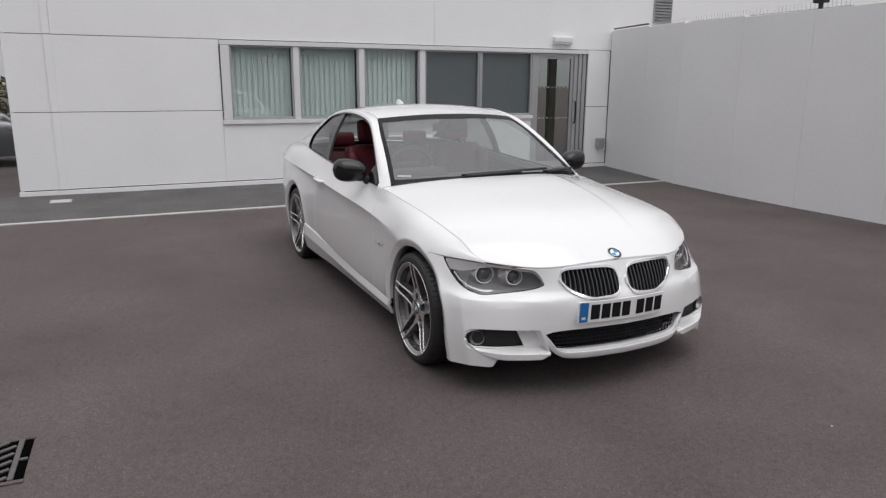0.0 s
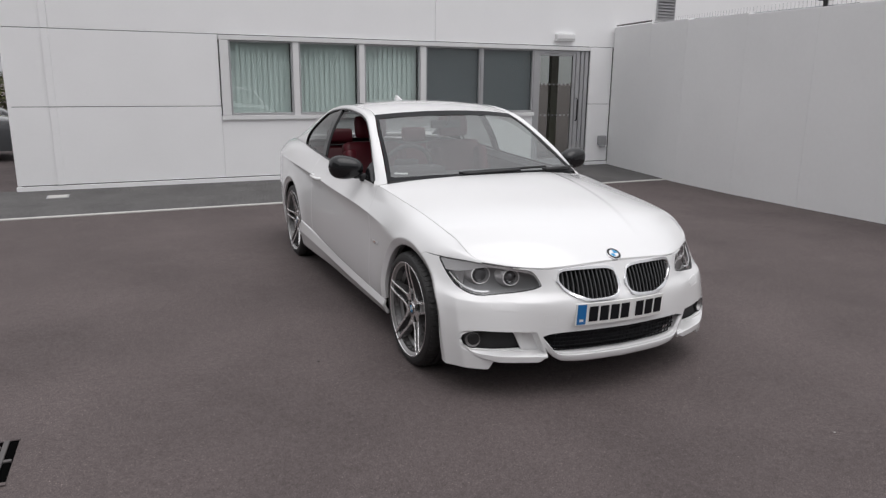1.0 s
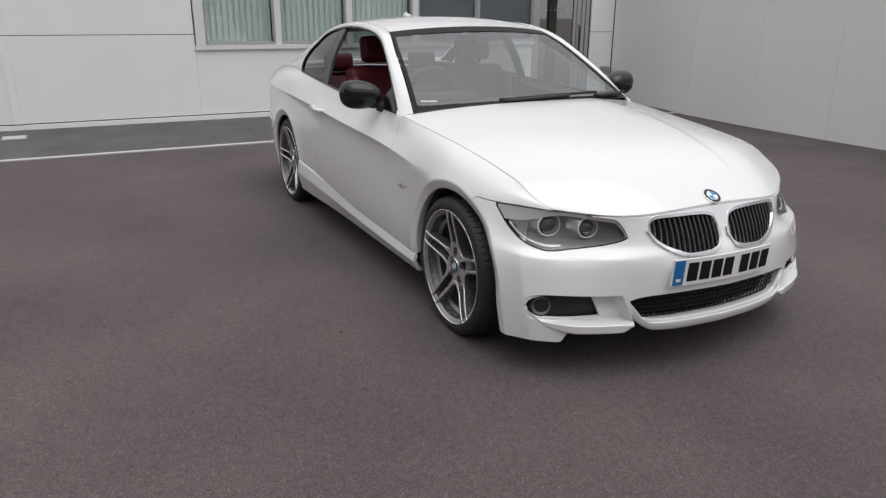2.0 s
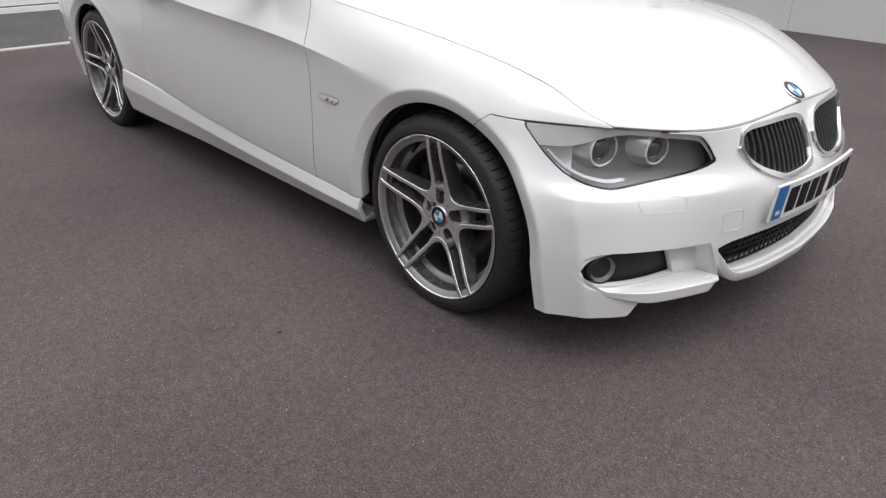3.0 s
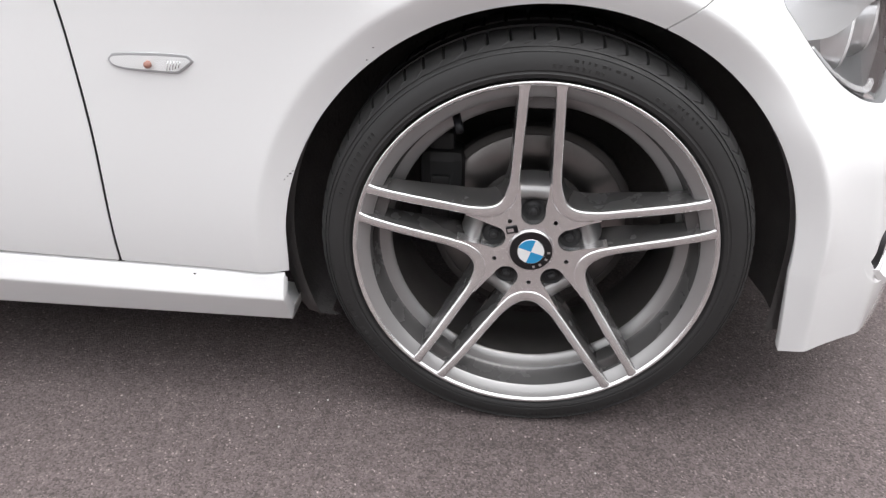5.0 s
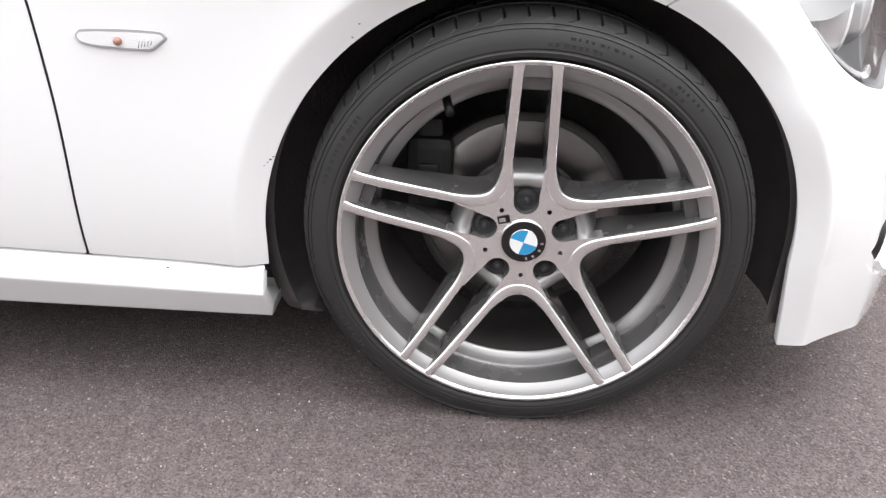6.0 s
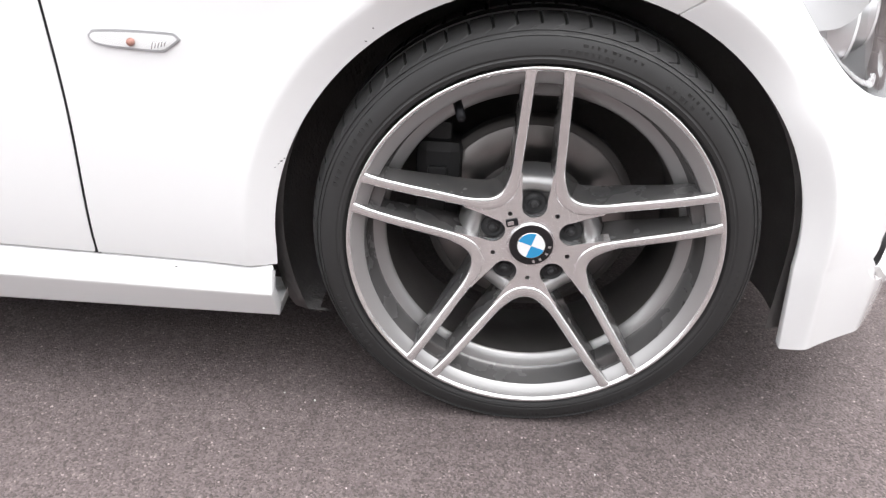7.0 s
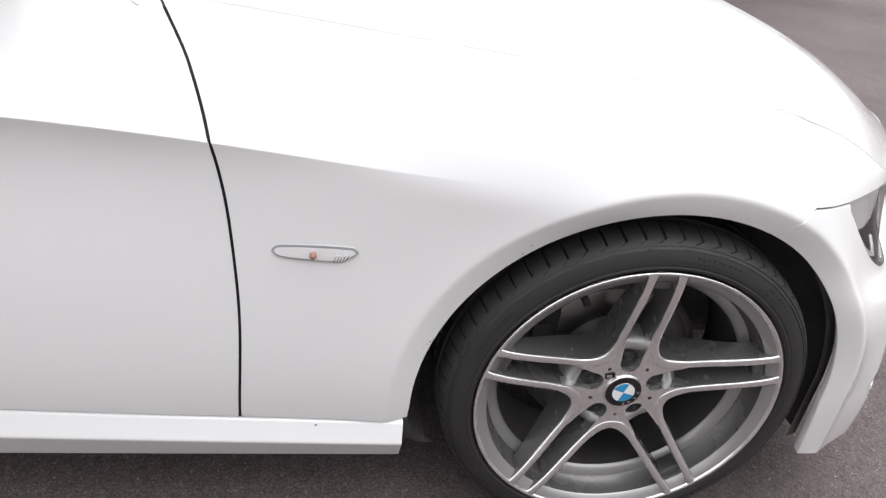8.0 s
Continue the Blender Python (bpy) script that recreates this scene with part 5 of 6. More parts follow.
# headlamps
for side in (1, -1):
    lamp = new("headlight")
    lamp.parent = car
    lamp["label"] = "clear headlight with two round projectors in a grey housing"
    opening = hole_sheet.cut(inside(shifted(LAMP_TOP, 0.002), shifted(LAMP_BOTTOM, -0.002), -0.236, 0.521, lamp_coord)).cut(lambda p, u, v: V_CREASE - 0.002 - v)
    cover = opening.build("cover", LENSGLASS, lamp, "", side, 0, -0.001)
    cover.visible_shadow = False
    opening.cut(outside(shifted(LAMP_TOP, -0.0008), shifted(LAMP_BOTTOM, 0.006), -0.232, 0.514, lamp_coord)).build("seal", INK, lamp, "", side, 0.012, -0.0025)
    opening.build("housing", LAMPGREY, lamp, "", side, 0, -0.056)
    # upper eyebrow strip
    opening.cut(lambda p, u, v: p[:, 2] - (LAMP_TOP(lamp_coord(p)[0]) - 0.016 - 0.040 * step(0.10, 0.40, lamp_coord(p)[0]))).build("eyebrow", LAMPSILVER, lamp, "", side, 0.0, -0.012)
    opening.cut(inside(lambda h: LAMP_BOTTOM(h) + 0.024, lambda h: LAMP_BOTTOM(h) + 0.017, 0.12, 0.43, lamp_coord)).build("light_strip", LAMPSILVER, lamp, "", side, 0.005, -0.010)
    opening.cut(lambda p, u, v: lamp_coord(p)[0] - 0.33).build("side_reflector", CHROME, lamp, "", side, 0.01, -0.040)
    for (x, y, z), r in (((0.648, -0.440, 0.602), 0.048), ((0.522, -0.528, 0.597), 0.043)):
        c = Vector((side * x, y, z))
        m = look(c, c + Vector((side * 0.22, -1, -0.02))) @ Matrix.Rotation(radians(90), 4, "Y")
        V, F = lathe([(r + 0.034, -0.056), (r + 0.022, -0.030), (r + 0.010, -0.008), (r + 0.002, 0.001)], 48)
        link_mesh("shroud", [m @ Vector(v) for v in V], F, LAMPSILVER, lamp)
        V, F = lathe([(r + 0.002, 0.001), (r, 0.005), (r - 0.003, 0.005), (r - 0.005, 0.001)], 48)
        link_mesh("light_ring", [m @ Vector(v) for v in V], F, BADGEWHITE, lamp)
        V, F = lathe([(r - 0.005, 0.001), (r - 0.008, -0.008), (r - 0.012, -0.014), (r - 0.014, -0.022)], 48)
        link_mesh("bezel", [m @ Vector(v) for v in V], F, CHROME, lamp)
        V, F = lathe([(r - 0.012, -0.016), (r - 0.017, -0.004), (r - 0.028, 0.003), (0.0, 0.006)], 40)
        link_mesh("projector", [m @ Vector(v) for v in V], F, PROJECTOR, lamp)

# number plate with its characters as plain bars
plate = new("number_plate")
plate.parent = car
py = nose_y(0.0, 0.44) - 0.014
tilt = Matrix.Translation((-0.042, py, 0.450)) @ Matrix.Rotation(radians(4), 4, "X")


def plate_bow(x):
    return 0.26 * ((x - 0.042) ** 2 - 0.042 ** 2)


bm = bmesh.new()
for i in range(12):
    a = -0.26 + i * 0.52 / 12
    b = a + 0.52 / 12
    lo = [plate_bow(a), plate_bow(b)]
    vs = [(a, lo[0], -0.0555), (b, lo[1], -0.0555), (b, lo[1], 0.0555), (a, lo[0], 0.0555)]
    f = [bm.verts.new(v) for v in vs]
    bm.faces.new(f)
bmesh.ops.remove_doubles(bm, verts=bm.verts, dist=1e-5)
bmesh.ops.solidify(bm, geom=bm.faces[:], thickness=-0.008)
bmesh.ops.transform(bm, matrix=tilt, verts=bm.verts)
part("plate_panel", bm, PLATE, plate, "white plate with black character bars and a blue end")


def plate_patch(name, x0, x1, z0, z1, mat, lift):
    n = max(2, int((x1 - x0) / 0.012) + 1)
    xs = np.linspace(x0, x1, n)
    V = [tilt @ Vector((x, plate_bow(x) - lift, z)) for x in xs for z in (z0, z1)]
    return link_mesh(name, V, [(2 * i, 2 * i + 2, 2 * i + 3, 2 * i + 1) for i in range(n - 1)], mat, plate, "", False)


plate_patch("blue_end", -0.256, -0.208, -0.052, 0.052, EUBLUE, 0.0092)
plate_patch("plate_bar", -0.243, -0.222, -0.037, -0.024, BADGEWHITE, 0.0100)
for x in (-0.168, -0.107, -0.046, 0.015, 0.105, 0.166, 0.227):
    plate_patch("plate_bar", x - 0.025, x + 0.025, -0.0395, 0.0395, INK, 0.0096)


def roundel(parent, m, r):
    V, F = lathe([(r, -0.003), (r, 0.002), (r - 0.002, 0.0035), (r - 0.004, 0.0032)], 48)
    link_mesh("badge_rim", [m @ Vector(v) for v in V], F, CHROME, parent)
    V, F = lathe([(r - 0.003, 0.0030), (0.62 * r, 0.0042)], 48)
    link_mesh("badge_band", [m @ Vector(v) for v in V], F, GLOSS, parent)
    V, F = lathe([(0.64 * r, 0.0040), (0.64 * r, 0.0050), (0.60 * r, 0.0052)], 48)
    link_mesh("badge_inner_rim", [m @ Vector(v) for v in V], F, CHROME, parent)
    for i in range(4):
        V = [m @ Vector((0.0052, 0, 0))] + [m @ Vector((0.0046, 0.61 * r * math.sin(radians(i * 90 + j * 7.5)), 0.61 * r * math.cos(radians(i * 90 + j * 7.5)))) for j in range(13)]
        link_mesh("badge_quarter", V, [(0, j + 2, j + 1) for j in range(12)], BLUE if i % 2 else BADGEWHITE, parent)


badge = new("bonnet_badge")
badge.parent = car
bp = bonnet(np.array([0.026, 0.030]), np.array([0.0, 0.0]))
slope = math.degrees(math.atan2(bp[1][2] - bp[0][2], bp[1][1] - bp[0][1]))
roundel(badge, Matrix.Translation((0, bp[0][1], bp[0][2] + 0.001)) @ Matrix.Rotation(radians(slope), 4, "X") @ Matrix.Rotation(radians(-90), 4, "Y"), 0.041)

# side repeaters
for side in (1, -1):
    rep = new("side_repeater")
    rep.parent = car
    rep["label"] = "clear side indicator with an amber bulb"

    def rep_shape(grow, back):
        top = outline([0.476 - grow, 0.481, 0.54, 0.586, 0.592 + grow], [0.5905, 0.5955 + grow, 0.5972 + grow, 0.5955 + grow, 0.5900])
        bot = outline([0.476 - grow, 0.484, 0.500, 0.55, 0.586, 0.592 + grow], [0.5895, 0.5835 - grow, 0.5750 - grow, 0.5770 - grow, 0.5820 - grow, 0.5885])
        return inside(top, bot, 0.476 - grow, 0.592 + grow, lambda p: (p[:, 1], p[:, 2]))
    fine = Sheet(body, np.linspace(1.84, 2.03, 60), np.linspace(0.36, 0.46, 60))
    base = fine.cut(rep_shape(0.0018, 0)).build("repeater_base", ALU, rep, "", side, 0.004, 0.0025)
    fine.cut(rep_shape(-0.001, 0)).build("repeater_reflector", BADGEWHITE, rep, "", side, 0.0, 0.0032)
    fine.cut(rep_shape(0.0, 0)).build("repeater_lens", LENSGLASS, rep, "", side, 0.0, 0.0095).visible_shadow = False
    V, F = lathe([(0.0, 0.006), (0.003, 0.0055), (0.0048, 0.003), (0.0051, -0.002)], 16)
    link_mesh("bulb", [(side * (0.873 + x), 0.537 + y, 0.585 + z) for x, y, z in V], F, AMBER, rep)
    for j in range(5):
        V, F = tube([(side * 0.8795, 0.508 - j * 0.0042, 0.579 + 0.001 * j), (side * 0.8795, 0.504 - j * 0.0042, 0.592)], 0.0007, 5)
        link_mesh("lens_rib", V, F, CHROME, rep)

# door handles
for side in (1, -1):
    h = new("door_handle")
    h.parent = car
    V, F = tube([(side * 0.858, 1.80, 0.806), (side * 0.893, 1.82, 0.809), (side * 0.900, 1.90, 0.813), (side * 0.893, 1.98, 0.817), (side * 0.858, 2.00, 0.818)], 0.013, 12)
    link_mesh("grip", V, F, WHITE, h)
    V, F = lathe([(0.0, 0.004), (0.018, 0.003), (0.024, 0.0)], 24)
    link_mesh("lock_cover", [(side * (0.862 + x), 2.02 + 0.8 * y, 0.818 + z) for x, y, z in V], F, WHITE, h)

# door mirrors
for side in (1, -1):
    mir = new("door_mirror")
    mir.parent = car
    mir["label"] = "gloss black door mirror"

    def shell(a, t):
        ang = 2 * np.pi * t
        x = 0.785 + 0.225 * a
        bulge = np.sqrt(np.clip(1 - (2 * np.clip(a, 0.0, 1) - 1) ** 4, 0, 1)) * 0.92 + 0.08 * np.sin(np.pi * a)
        hz = 0.079 * bulge * (0.82 + 0.18 * step(0.0, 0.6, a))
        hy = 0.078 * bulge
        cz = 0.982 + 0.012 * a
        cs, sn = np.cos(ang), np.sin(ang)
        z = cz + hz * np.sign(sn) * np.abs(sn) ** 0.85
        y = 1.005 + np.where(cs > 0, 0.045 * bulge * np.abs(cs) ** 0.5, -hy * np.abs(cs)) + 0.035 * a
        return np.stack([x, y, z], 1)
    Sheet(shell, np.linspace(0.001, 0.999, 28), np.linspace(0, 1, 40)).build("mirror_shell", GLOSS, mir, "", side, 0)
    stalk = box((side * 0.77 - 0.045, 0.955, 0.895), (side * 0.77 + 0.05, 1.015, 0.948), 0.018)
    part("mirror_foot", stalk, BLACK, mir)
    neck = box((side * 0.82 - 0.04, 0.965, 0.915), (side * 0.82 + 0.04, 1.015, 0.950), 0.014)
    part("mirror_neck", neck, GLOSS, mir)

# wipers, resting on the foot of the screen
for x0, x1, lift in ((-0.28, 0.40, 0.0), (0.36, 0.70, 0.01)):
    wiper = new("wiper")
    wiper.parent = car
    f = between(0.0, 0.945, SCREEN_FOOT, SCREEN_HEAD, 0.022)

    def on_glass(x, a):
        e = f(np.array([a]), np.array([x / 0.71]))[0]
        return Vector((x, e[1] - 0.010, e[2] + 0.014))
    V, F = tube([on_glass(x, 0.022 + 0.030 * (x - x0) / (x1 - x0)) for x in np.linspace(x0, x1, 14)], 0.008, 6)
    link_mesh("wiper_blade", V, F, BLACK, wiper)
    mid = (x0 + x1) / 2
    V, F = tube([on_glass(x, 0.00 + 0.032 * (x - x0 + 0.1) / (x1 - x0)) for x in np.linspace(x0 + 0.02, mid + 0.1, 8)], 0.011, 6)
    link_mesh("wiper_arm", V, F, BLACK, wiper)

# roof fin aerial
aerial = new("aerial_fin")
aerial.parent = car
V, F = [], []
for i, t in enumerate(np.linspace(0, 1, 9)):
    y, h, w = 2.28 + 0.17 * t, 0.052 * (t ** 0.7) * (1 - 0.25 * max(0, t - 0.8) / 0.2), 0.022 * (0.35 + 0.65 * math.sin(math.pi * min(1, t * 0.75 + 0.1)))
    V += [(-w, y, 1.372), (-0.35 * w, y, 1.379 + h * 0.85), (0, y, 1.381 + h), (0.35 * w, y, 1.379 + h * 0.85), (w, y, 1.372)]
for i in range(8):
    F += [(i * 5 + j, i * 5 + j + 1, (i + 1) * 5 + j + 1, (i + 1) * 5 + j) for j in range(4)]
F.append((40, 41, 42, 43, 44))
link_mesh("fin", V, F, WHITE, aerial)

# bumper cover lines: washer flap and towing-eye flap, as thin grooves
for side in (1, -1):
    flap = new("bumper_flap")
    flap.parent = car
    for cx, cz, hw, hh, rr in ((0.600, 0.480, 0.058, 0.020, 0.006), (0.405, 0.415, 0.034, 0.030, 0.010)):
        ring = []
        for t in np.linspace(0, 2 * math.pi, 41)[:-1]:
            c, s_ = math.cos(t), math.sin(t)
            x = cx + hw * math.copysign(abs(c) ** 0.35, c)
            z = cz + hh * math.copysign(abs(s_) ** 0.35, s_)
            ring.append((side * x, nose_y(x, z) - 0.0004, z))
        if not (side > 0 and cx < 0.5):
            V, F = tube(ring, 0.0008, 5, True)
            link_mesh("flap_groove", V, F, FRAME, flap)

# interior
cabin = new("cabin")
cabin.parent = car
part("cabin_floor", box((-0.72, 0.75, 0.28), (0.72, 3.3, 0.36), 0.02), DASH, cabin)
part("dashboard", box((-0.70, 0.80, 0.62), (0.70, 1.16, 0.925), 0.05), DASH, cabin)
part("dash_top", box((-0.68, 0.66, 0.86), (0.68, 1.02, 0.915), 0.02), DASH, cabin)
part("instrument_hood", box((-0.56, 0.98, 0.88), (-0.18, 1.15, 0.975), 0.03), DASH, cabin)
part("tunnel", box((-0.12, 1.0, 0.36), (0.12, 2.3, 0.60), 0.03), DASH, cabin)
for side in (1, -1):
    part("door_card", box((side * 0.74 - 0.03, 0.80, 0.36), (side * 0.74 + 0.03, 2.9, 0.90), 0.02), DASH, cabin)
m = Matrix.Translation((-0.37, 1.27, 0.93)) @ Matrix.Rotation(radians(-68), 4, "X")
V, F = tube([m @ Vector((0.185 * math.cos(a), 0.185 * math.sin(a), 0)) for a in np.linspace(0, 2 * math.pi, 33)[:-1]], 0.016, 10, True)
link_mesh("steering_rim", V, F, DASH, cabin)
part("steering_hub", box((-0.09, -0.07, -0.02), (0.09, 0.07, 0.03), 0.02, m), DASH, cabin)


def seat_block(name, x, lo, hi, lean, mat=RED, bevel=0.05):
    c = Vector((x, (lo[1] + hi[1]) / 2, lo[2]))
    m = Matrix.Translation(c) @ Matrix.Rotation(radians(lean), 4, "X") @ Matrix.Translation(-c)
    return part(name, box((x + lo[0], lo[1], lo[2]), (x + hi[0], hi[1], hi[2]), bevel, m), mat, cabin, "", True)


for x in (-0.37, 0.37):
    seat_block("seat_cushion", x, (-0.25, 1.38, 0.40), (0.25, 1.92, 0.58), -4)
    seat_block("seat_back", x, (-0.24, 1.84, 0.50), (0.24, 1.97, 1.08), -16)
    for d in (-0.21, 0.21):
        seat_block("seat_bolster", x, (d - 0.045, 1.76, 0.55), (d + 0.045, 1.94, 1.02), -16, RED, 0.035)
    seat_block("head_rest", x, (-0.13, 1.99, 1.09), (0.13, 2.09, 1.27), -12, RED, 0.04)
    seat_block("rear_head_rest", x, (-0.12, 2.88, 0.97), (0.12, 2.96, 1.11), -12, RED, 0.035)
    seat_block("rear_back", x, (-0.30, 2.72, 0.48), (0.30, 2.84, 0.98), -22, RED, 0.05)
part("parcel_shelf", box((-0.62, 2.95, 0.92), (0.62, 3.28, 0.96), 0.01), DASH, cabin)
V, F = tube([(0, 1.33, 1.29), (0, 1.36, 1.25), (0, 1.38, 1.235)], 0.012, 8)
link_mesh("mirror_stem", V, F, DASH, cabin)
part("inside_mirror", box((-0.12, 1.38, 1.205), (0.12, 1.41, 1.265), 0.012), DASH, cabin)
part("paper_slip", box((-0.045, -0.008, -0.001), (0.045, 0.008, 0.001), 0, Matrix.Translation((-0.615, 0.742, 0.968)) @ Matrix.Rotation(radians(-28), 4, "Z") @ Matrix.Rotation(radians(30), 4, "X")), BADGEWHITE, cabin)
for side in (1, -1):
    Sheet(cant_rail, np.linspace(0.05, 2.85, 60), np.linspace(0.0, 1, 8)).build("pillar_lining", DASH, cabin, "", side, 0, -0.022, True)
    rear.cut(lambda p, u, v: p[:, 1] - GLASS_END(p[:, 2]) - 0.02).build("pillar_lining", DASH, cabin, "", side, 0, -0.02)
    door_top = Sheet(lambda y, t: np.stack([LINES[7](np.interp(y, SIDE_Y, RUN[6:15]))[:, 0] - 0.02 - 0.06 * t, y, LINES[7](np.interp(y, SIDE_Y, RUN[6:15]))[:, 2] - 0.008 - 0.03 * t], 1), np.linspace(0.80, 3.0, 40), np.linspace(0, 1, 5))
    door_top.build("door_top", DASH, cabin, "", side, 0.02, 0)
Sheet(between(0.95, 2.05, SCREEN_HEAD, TAIL_HEAD, 0.036), np.linspace(0, 1, 12), np.linspace(-0.97, 0.97, 20)).build("roof_lining", ALU, cabin, "", 1, 0, -0.03, True)

# stone chips and a dirt spot in the paint of the car's right side
chips = new("paint_chips")
chips.parent = car
for y, z, r in ((0.529, 0.255, 0.0015), (0.227, 0.615, 0.0008), (0.237, 0.598, 0.0009), (0.357, 0.432, 0.0013), (0.361, 0.428, 0.0008), (0.366, 0.423, 0.0007), (0.353, 0.436, 0.0009)):
    if z < 0.262:
        a = (y - 0.386) / 2.0
        t = np.linspace(0, 0.7, 80)
        row = sill(np.full(80, a), t)
        x = float(np.interp(-z, -row[:, 2], row[:, 0]))
    else:
        u = np.full(200, float(np.interp(y, SIDE_Y, RUN[6:15])))
        row = body(u, np.linspace(0.05, V_CREASE, 200))
        x = float(np.interp(z, row[:, 2], row[:, 0]))
    V, F = lathe([(0.0, 0.0009), (0.7 * r, 0.0008), (r, 0.0003), (1.1 * r, -0.0008)], 9)
    link_mesh("chip", [(-(x + vx), y + 1.5 * vy, z + 0.8 * vz) for vx, vy, vz in V], [tuple(reversed(f)) for f in F], CALIPER, chips)


# ---- the yard's small things and what shows past the building ----
plate_cover = tagged(new("inspection_cover"), "small pale inspection cover in the tarmac strip", "cover")
part("frame", box((-3.16, 6.84, 0.004), (-2.90, 7.12, 0.014), 0.002), GALV, plate_cover)
part("lid", box((-3.14, 6.86, 0.008), (-2.92, 7.10, 0.017), 0.002), KERB, plate_cover)

# wire spikes along the top of the boundary wall and a small camera on it
spikes = tagged(new("wall_spikes"), "galvanised wire spikes along the top of the boundary wall", "spikes")
V, F = tube([(5.80, 2.4, 2.49), (5.80, 4.0, 2.49), (5.95, 5.2, 2.51), (6.12, 6.3, 2.53)], 0.006, 6)
link_mesh("rail", V, F, GALV, spikes)
for j in range(64):
    y = 2.45 + j * 0.06
    x = float(np.interp(y, [2.4, 4.0, 5.2, 6.3], [5.80, 5.80, 5.95, 6.12]))
    V, F = tube([(x - 0.03, y - 0.02, 2.47), (x, y, 2.52), (x + 0.03, y + 0.03, 2.58)], 0.003, 5)
    link_mesh("spike", V, F, GALV, spikes)
guard = tagged(new("security_camera"), "small dark security camera on top of the wall", "camera")
part("post", box((5.74, 2.80, 2.46), (5.78, 2.84, 2.56), 0.005), BLACK, guard)
part("housing", box((5.70, 2.74, 2.55), (5.82, 2.90, 2.68), 0.02), BLACK, guard)

# scraps and stains on the asphalt
for x, y, r in ((0.62, -1.55, 0.006), (-1.33, 0.20, 0.010), (-1.45, 0.95, 0.006), (-1.15, -0.25, 0.006), (-0.928, 0.403, 0.0024), (-0.854, 0.338, 0.0026), (-0.840, 0.393, 0.0020), (-0.975, -0.113, 0.0020)):
    bm = bmesh.new()
    bmesh.ops.create_icosphere(bm, subdivisions=1, radius=r)
    for v in bm.verts:
        v.co = Vector((x + v.co.x * (1 + 0.3 * noise.noise(v.co * 300)), y + v.co.y * 0.8, 0.001 + max(0, v.co.z) * 0.5))
    white = x > 0 or r < 0.0055
    tagged(part("paper_scrap" if white else "pebble", bm, KERB if white else CALIPER, None, "", True),
           "tiny white scrap lying on the asphalt" if white else "small dark stone lying on the asphalt", "litter" if white else "stone")

# a dark parked car past the corner of the building
DARKPAINT = material("dark_grey_car_paint", (0.03, 0.032, 0.036), rough=0.2, vary=0.03, coat=1.0)


def parked_car(label, x, y, paint):
    ob = tagged(new("parked_car"), label, "car", group="cars parked past the building")

    def hull(a, t):
        yy = -2.1 + 4.2 * a
        top = np.interp(yy, [-2.1, -1.9, -0.9, -0.3, 0.9, 1.5, 2.0, 2.1], [0.60, 0.78, 0.92, 1.42, 1.46, 1.20, 0.98, 0.70])
        ang = np.pi * t
        w = 0.88 * (1 - 0.10 * np.abs(a * 2 - 1) ** 6)
        cz = np.clip(np.sin(ang), 0, 1) ** 0.55
        z = 0.20 + (top - 0.20) * cz
        lean = 1 - 0.24 * step(0.85, 1.40, z)
        return np.stack([-w * np.sign(np.cos(ang)) * np.abs(np.cos(ang)) ** 0.35 * lean, yy, z], 1)
    s_ = Sheet(hull, np.linspace(0, 1, 50), np.linspace(0, 1, 41))
    pane = lambda p, u, v: np.minimum(np.minimum(p[:, 2] - 0.95, 1.36 - p[:, 2]), 1.25 - np.abs(p[:, 1] - 0.3))
    s_.cut(lambda p, u, v: -pane(p, u, v)).build("body", paint, ob, "", 1, 0.01)
    s_.cut(pane).build("window", GLOSS, ob, "", 1, 0, -0.004)
    for sx in (-1, 1):
        for wy in (-1.3, 1.3):
            V, F = lathe([(0.0, 0.0), (0.19, 0.01), (0.20, 0.02), (0.31, 0.02), (0.31, -0.2)], 32)
            V = [(sx * (0.80 + q[0]), wy + q[1], 0.31 + q[2]) for q in V]
            link_mesh("wheel", V, F, RUBBER, ob)
    ob.matrix_basis = Matrix.Translation((x, y, 0)) @ Matrix.Rotation(radians(96), 4, "Z")
    return ob


parked_car("dark grey hatchback parked beyond the building", -6.0, 12.4, DARKPAINT)
parked_car("dark hatchback parked further beyond the building", -6.6, 16.8, DARKPAINT)

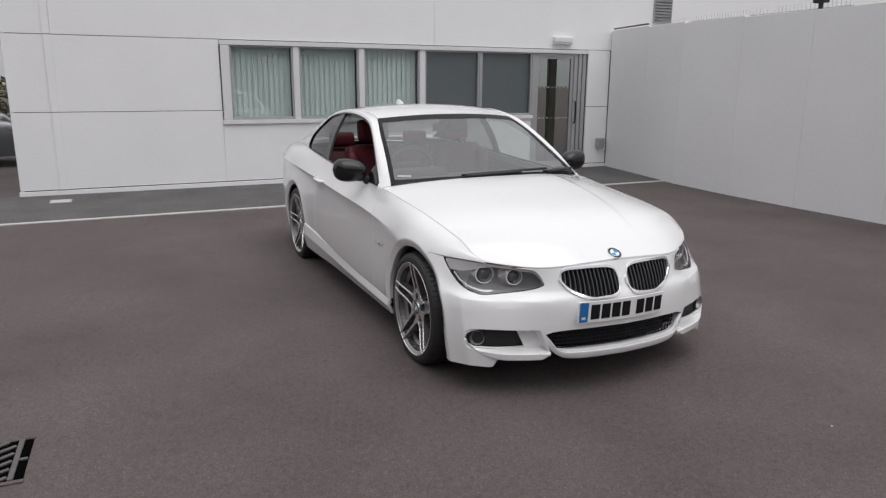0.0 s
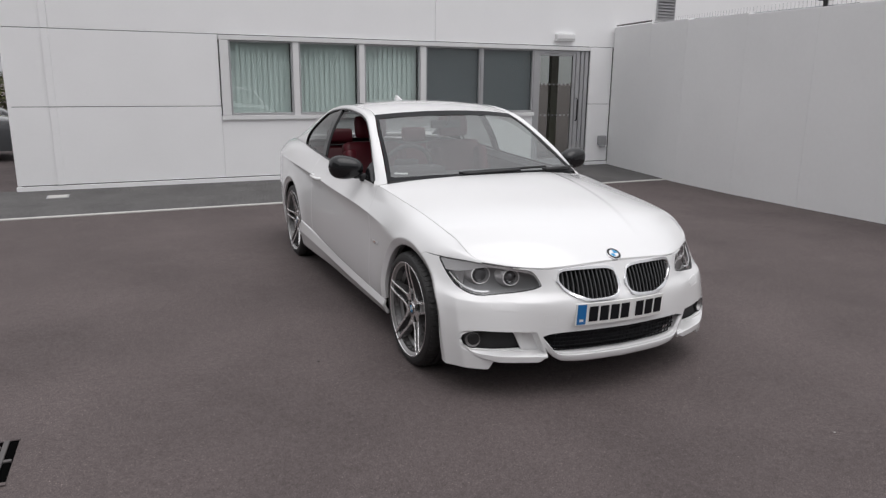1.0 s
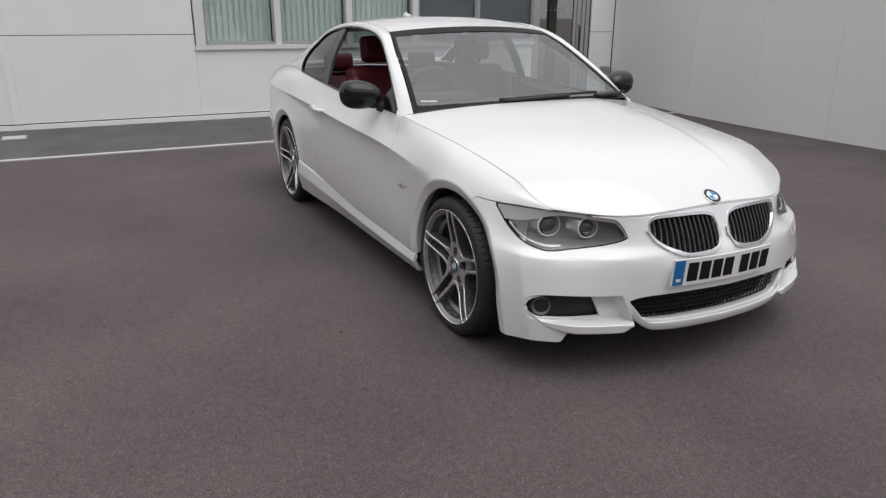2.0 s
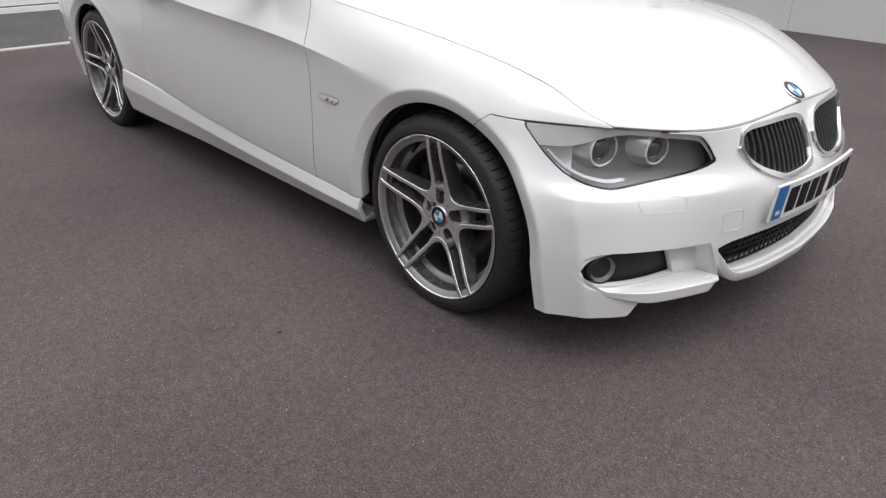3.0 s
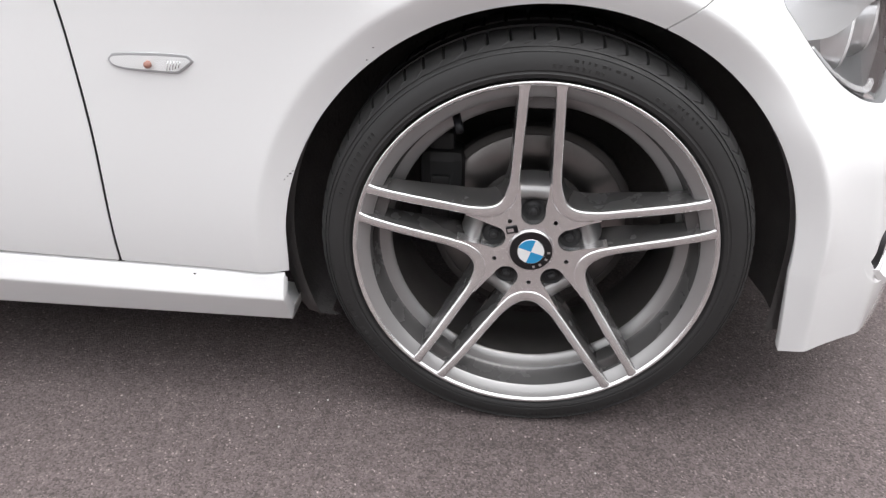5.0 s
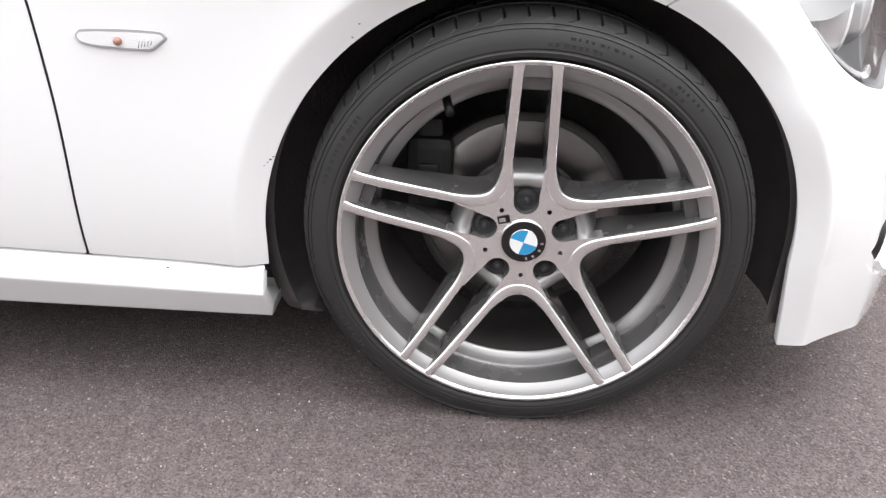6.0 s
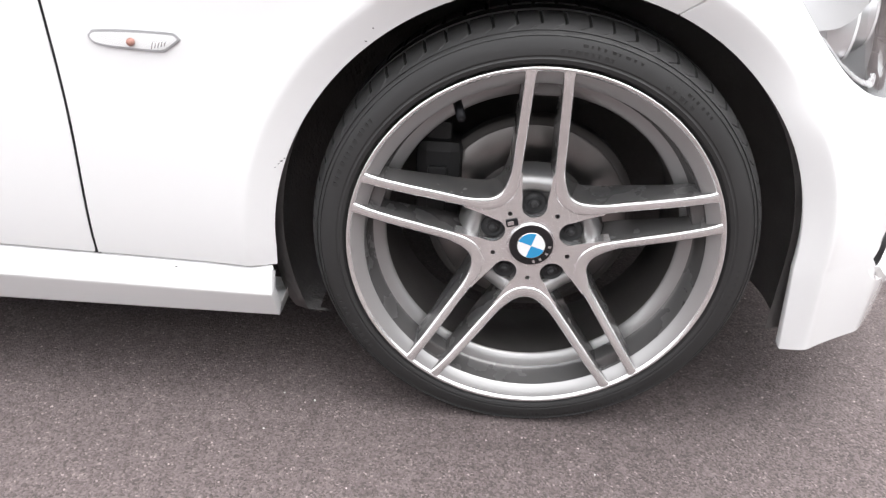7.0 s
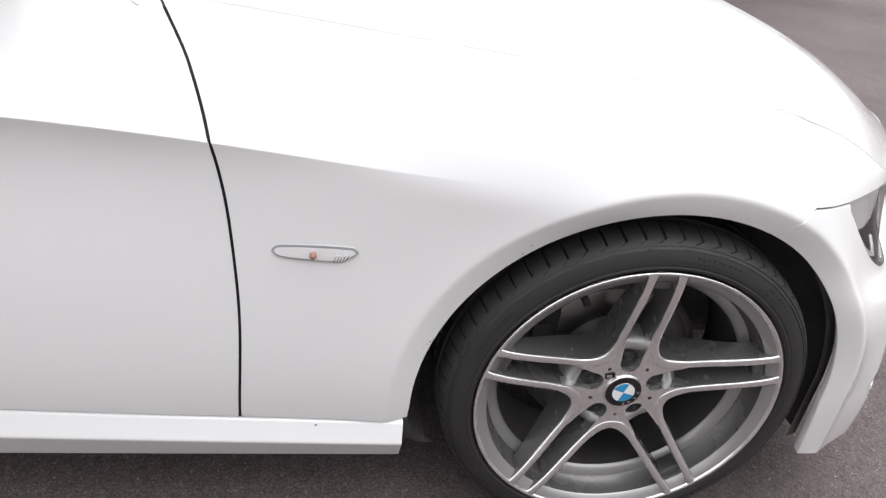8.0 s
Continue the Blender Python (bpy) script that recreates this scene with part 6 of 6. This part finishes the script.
# a thin tree and a hedge behind the parked cars
BARK = material("bark", (0.10, 0.075, 0.055), rough=0.9, vary=0.25, scale=12, bump=0.004, bump_scale=40)
LEAF = material("leaves", (0.10, 0.105, 0.045), rough=0.7, vary=0.5, scale=3)


def leaves(n, centre, size, seed, leaf):
    rnd = random.Random(seed)
    V, F = [], []
    for _ in range(n):
        while True:
            q = Vector((rnd.uniform(-1, 1), rnd.uniform(-1, 1), rnd.uniform(-1, 1)))
            if q.length < 1 and noise.noise(q * 2.3 + Vector((seed, 0, 0))) > -0.15:
                break
        c = Vector((centre[0] + q.x * size[0], centre[1] + q.y * size[1], centre[2] + q.z * size[2]))
        a = Vector((rnd.uniform(-1, 1), rnd.uniform(-1, 1), rnd.uniform(-0.6, 0.6))).normalized() * leaf
        b = a.cross(Vector((rnd.uniform(-1, 1), rnd.uniform(-1, 1), rnd.uniform(-1, 1)))).normalized() * leaf * 0.5
        k = len(V)
        V += [c - a, c + b, c + a, c - b]
        F.append((k, k + 1, k + 2, k + 3))
    return V, F


tree = tagged(new("tree"), "small autumn tree with thin olive leaves behind the parked cars", "tree")
V, F = tube([(-8.2, 24, 0), (-8.15, 24, 1.2), (-8.25, 24.1, 2.4), (-8.2, 24.0, 4.0)], 0.09, 8)
link_mesh("trunk", V, F, BARK, tree)
for j in range(9):
    a = j * 2.4
    z = 1.6 + 0.25 * j
    V, F = tube([(-8.2, 24, z), (-8.2 + 0.5 * math.cos(a), 24 + 0.5 * math.sin(a), z + 0.4), (-8.2 + 1.0 * math.cos(a), 24 + 1.0 * math.sin(a), z + 1.0)], 0.025, 6)
    link_mesh("limb", V, F, BARK, tree)
V, F = leaves(2600, (-8.2, 24, 3.3), (1.5, 1.5, 1.7), 3, 0.09)
link_mesh("crown", V, F, LEAF, tree, "", False)
V, F = leaves(7000, (-9.5, 27, 0.9), (6.0, 0.8, 1.1), 5, 0.09)
tagged(link_mesh("hedge", V, F, LEAF, None, "", False), "low clipped hedge behind the parked cars", "hedge", kind="stuff")
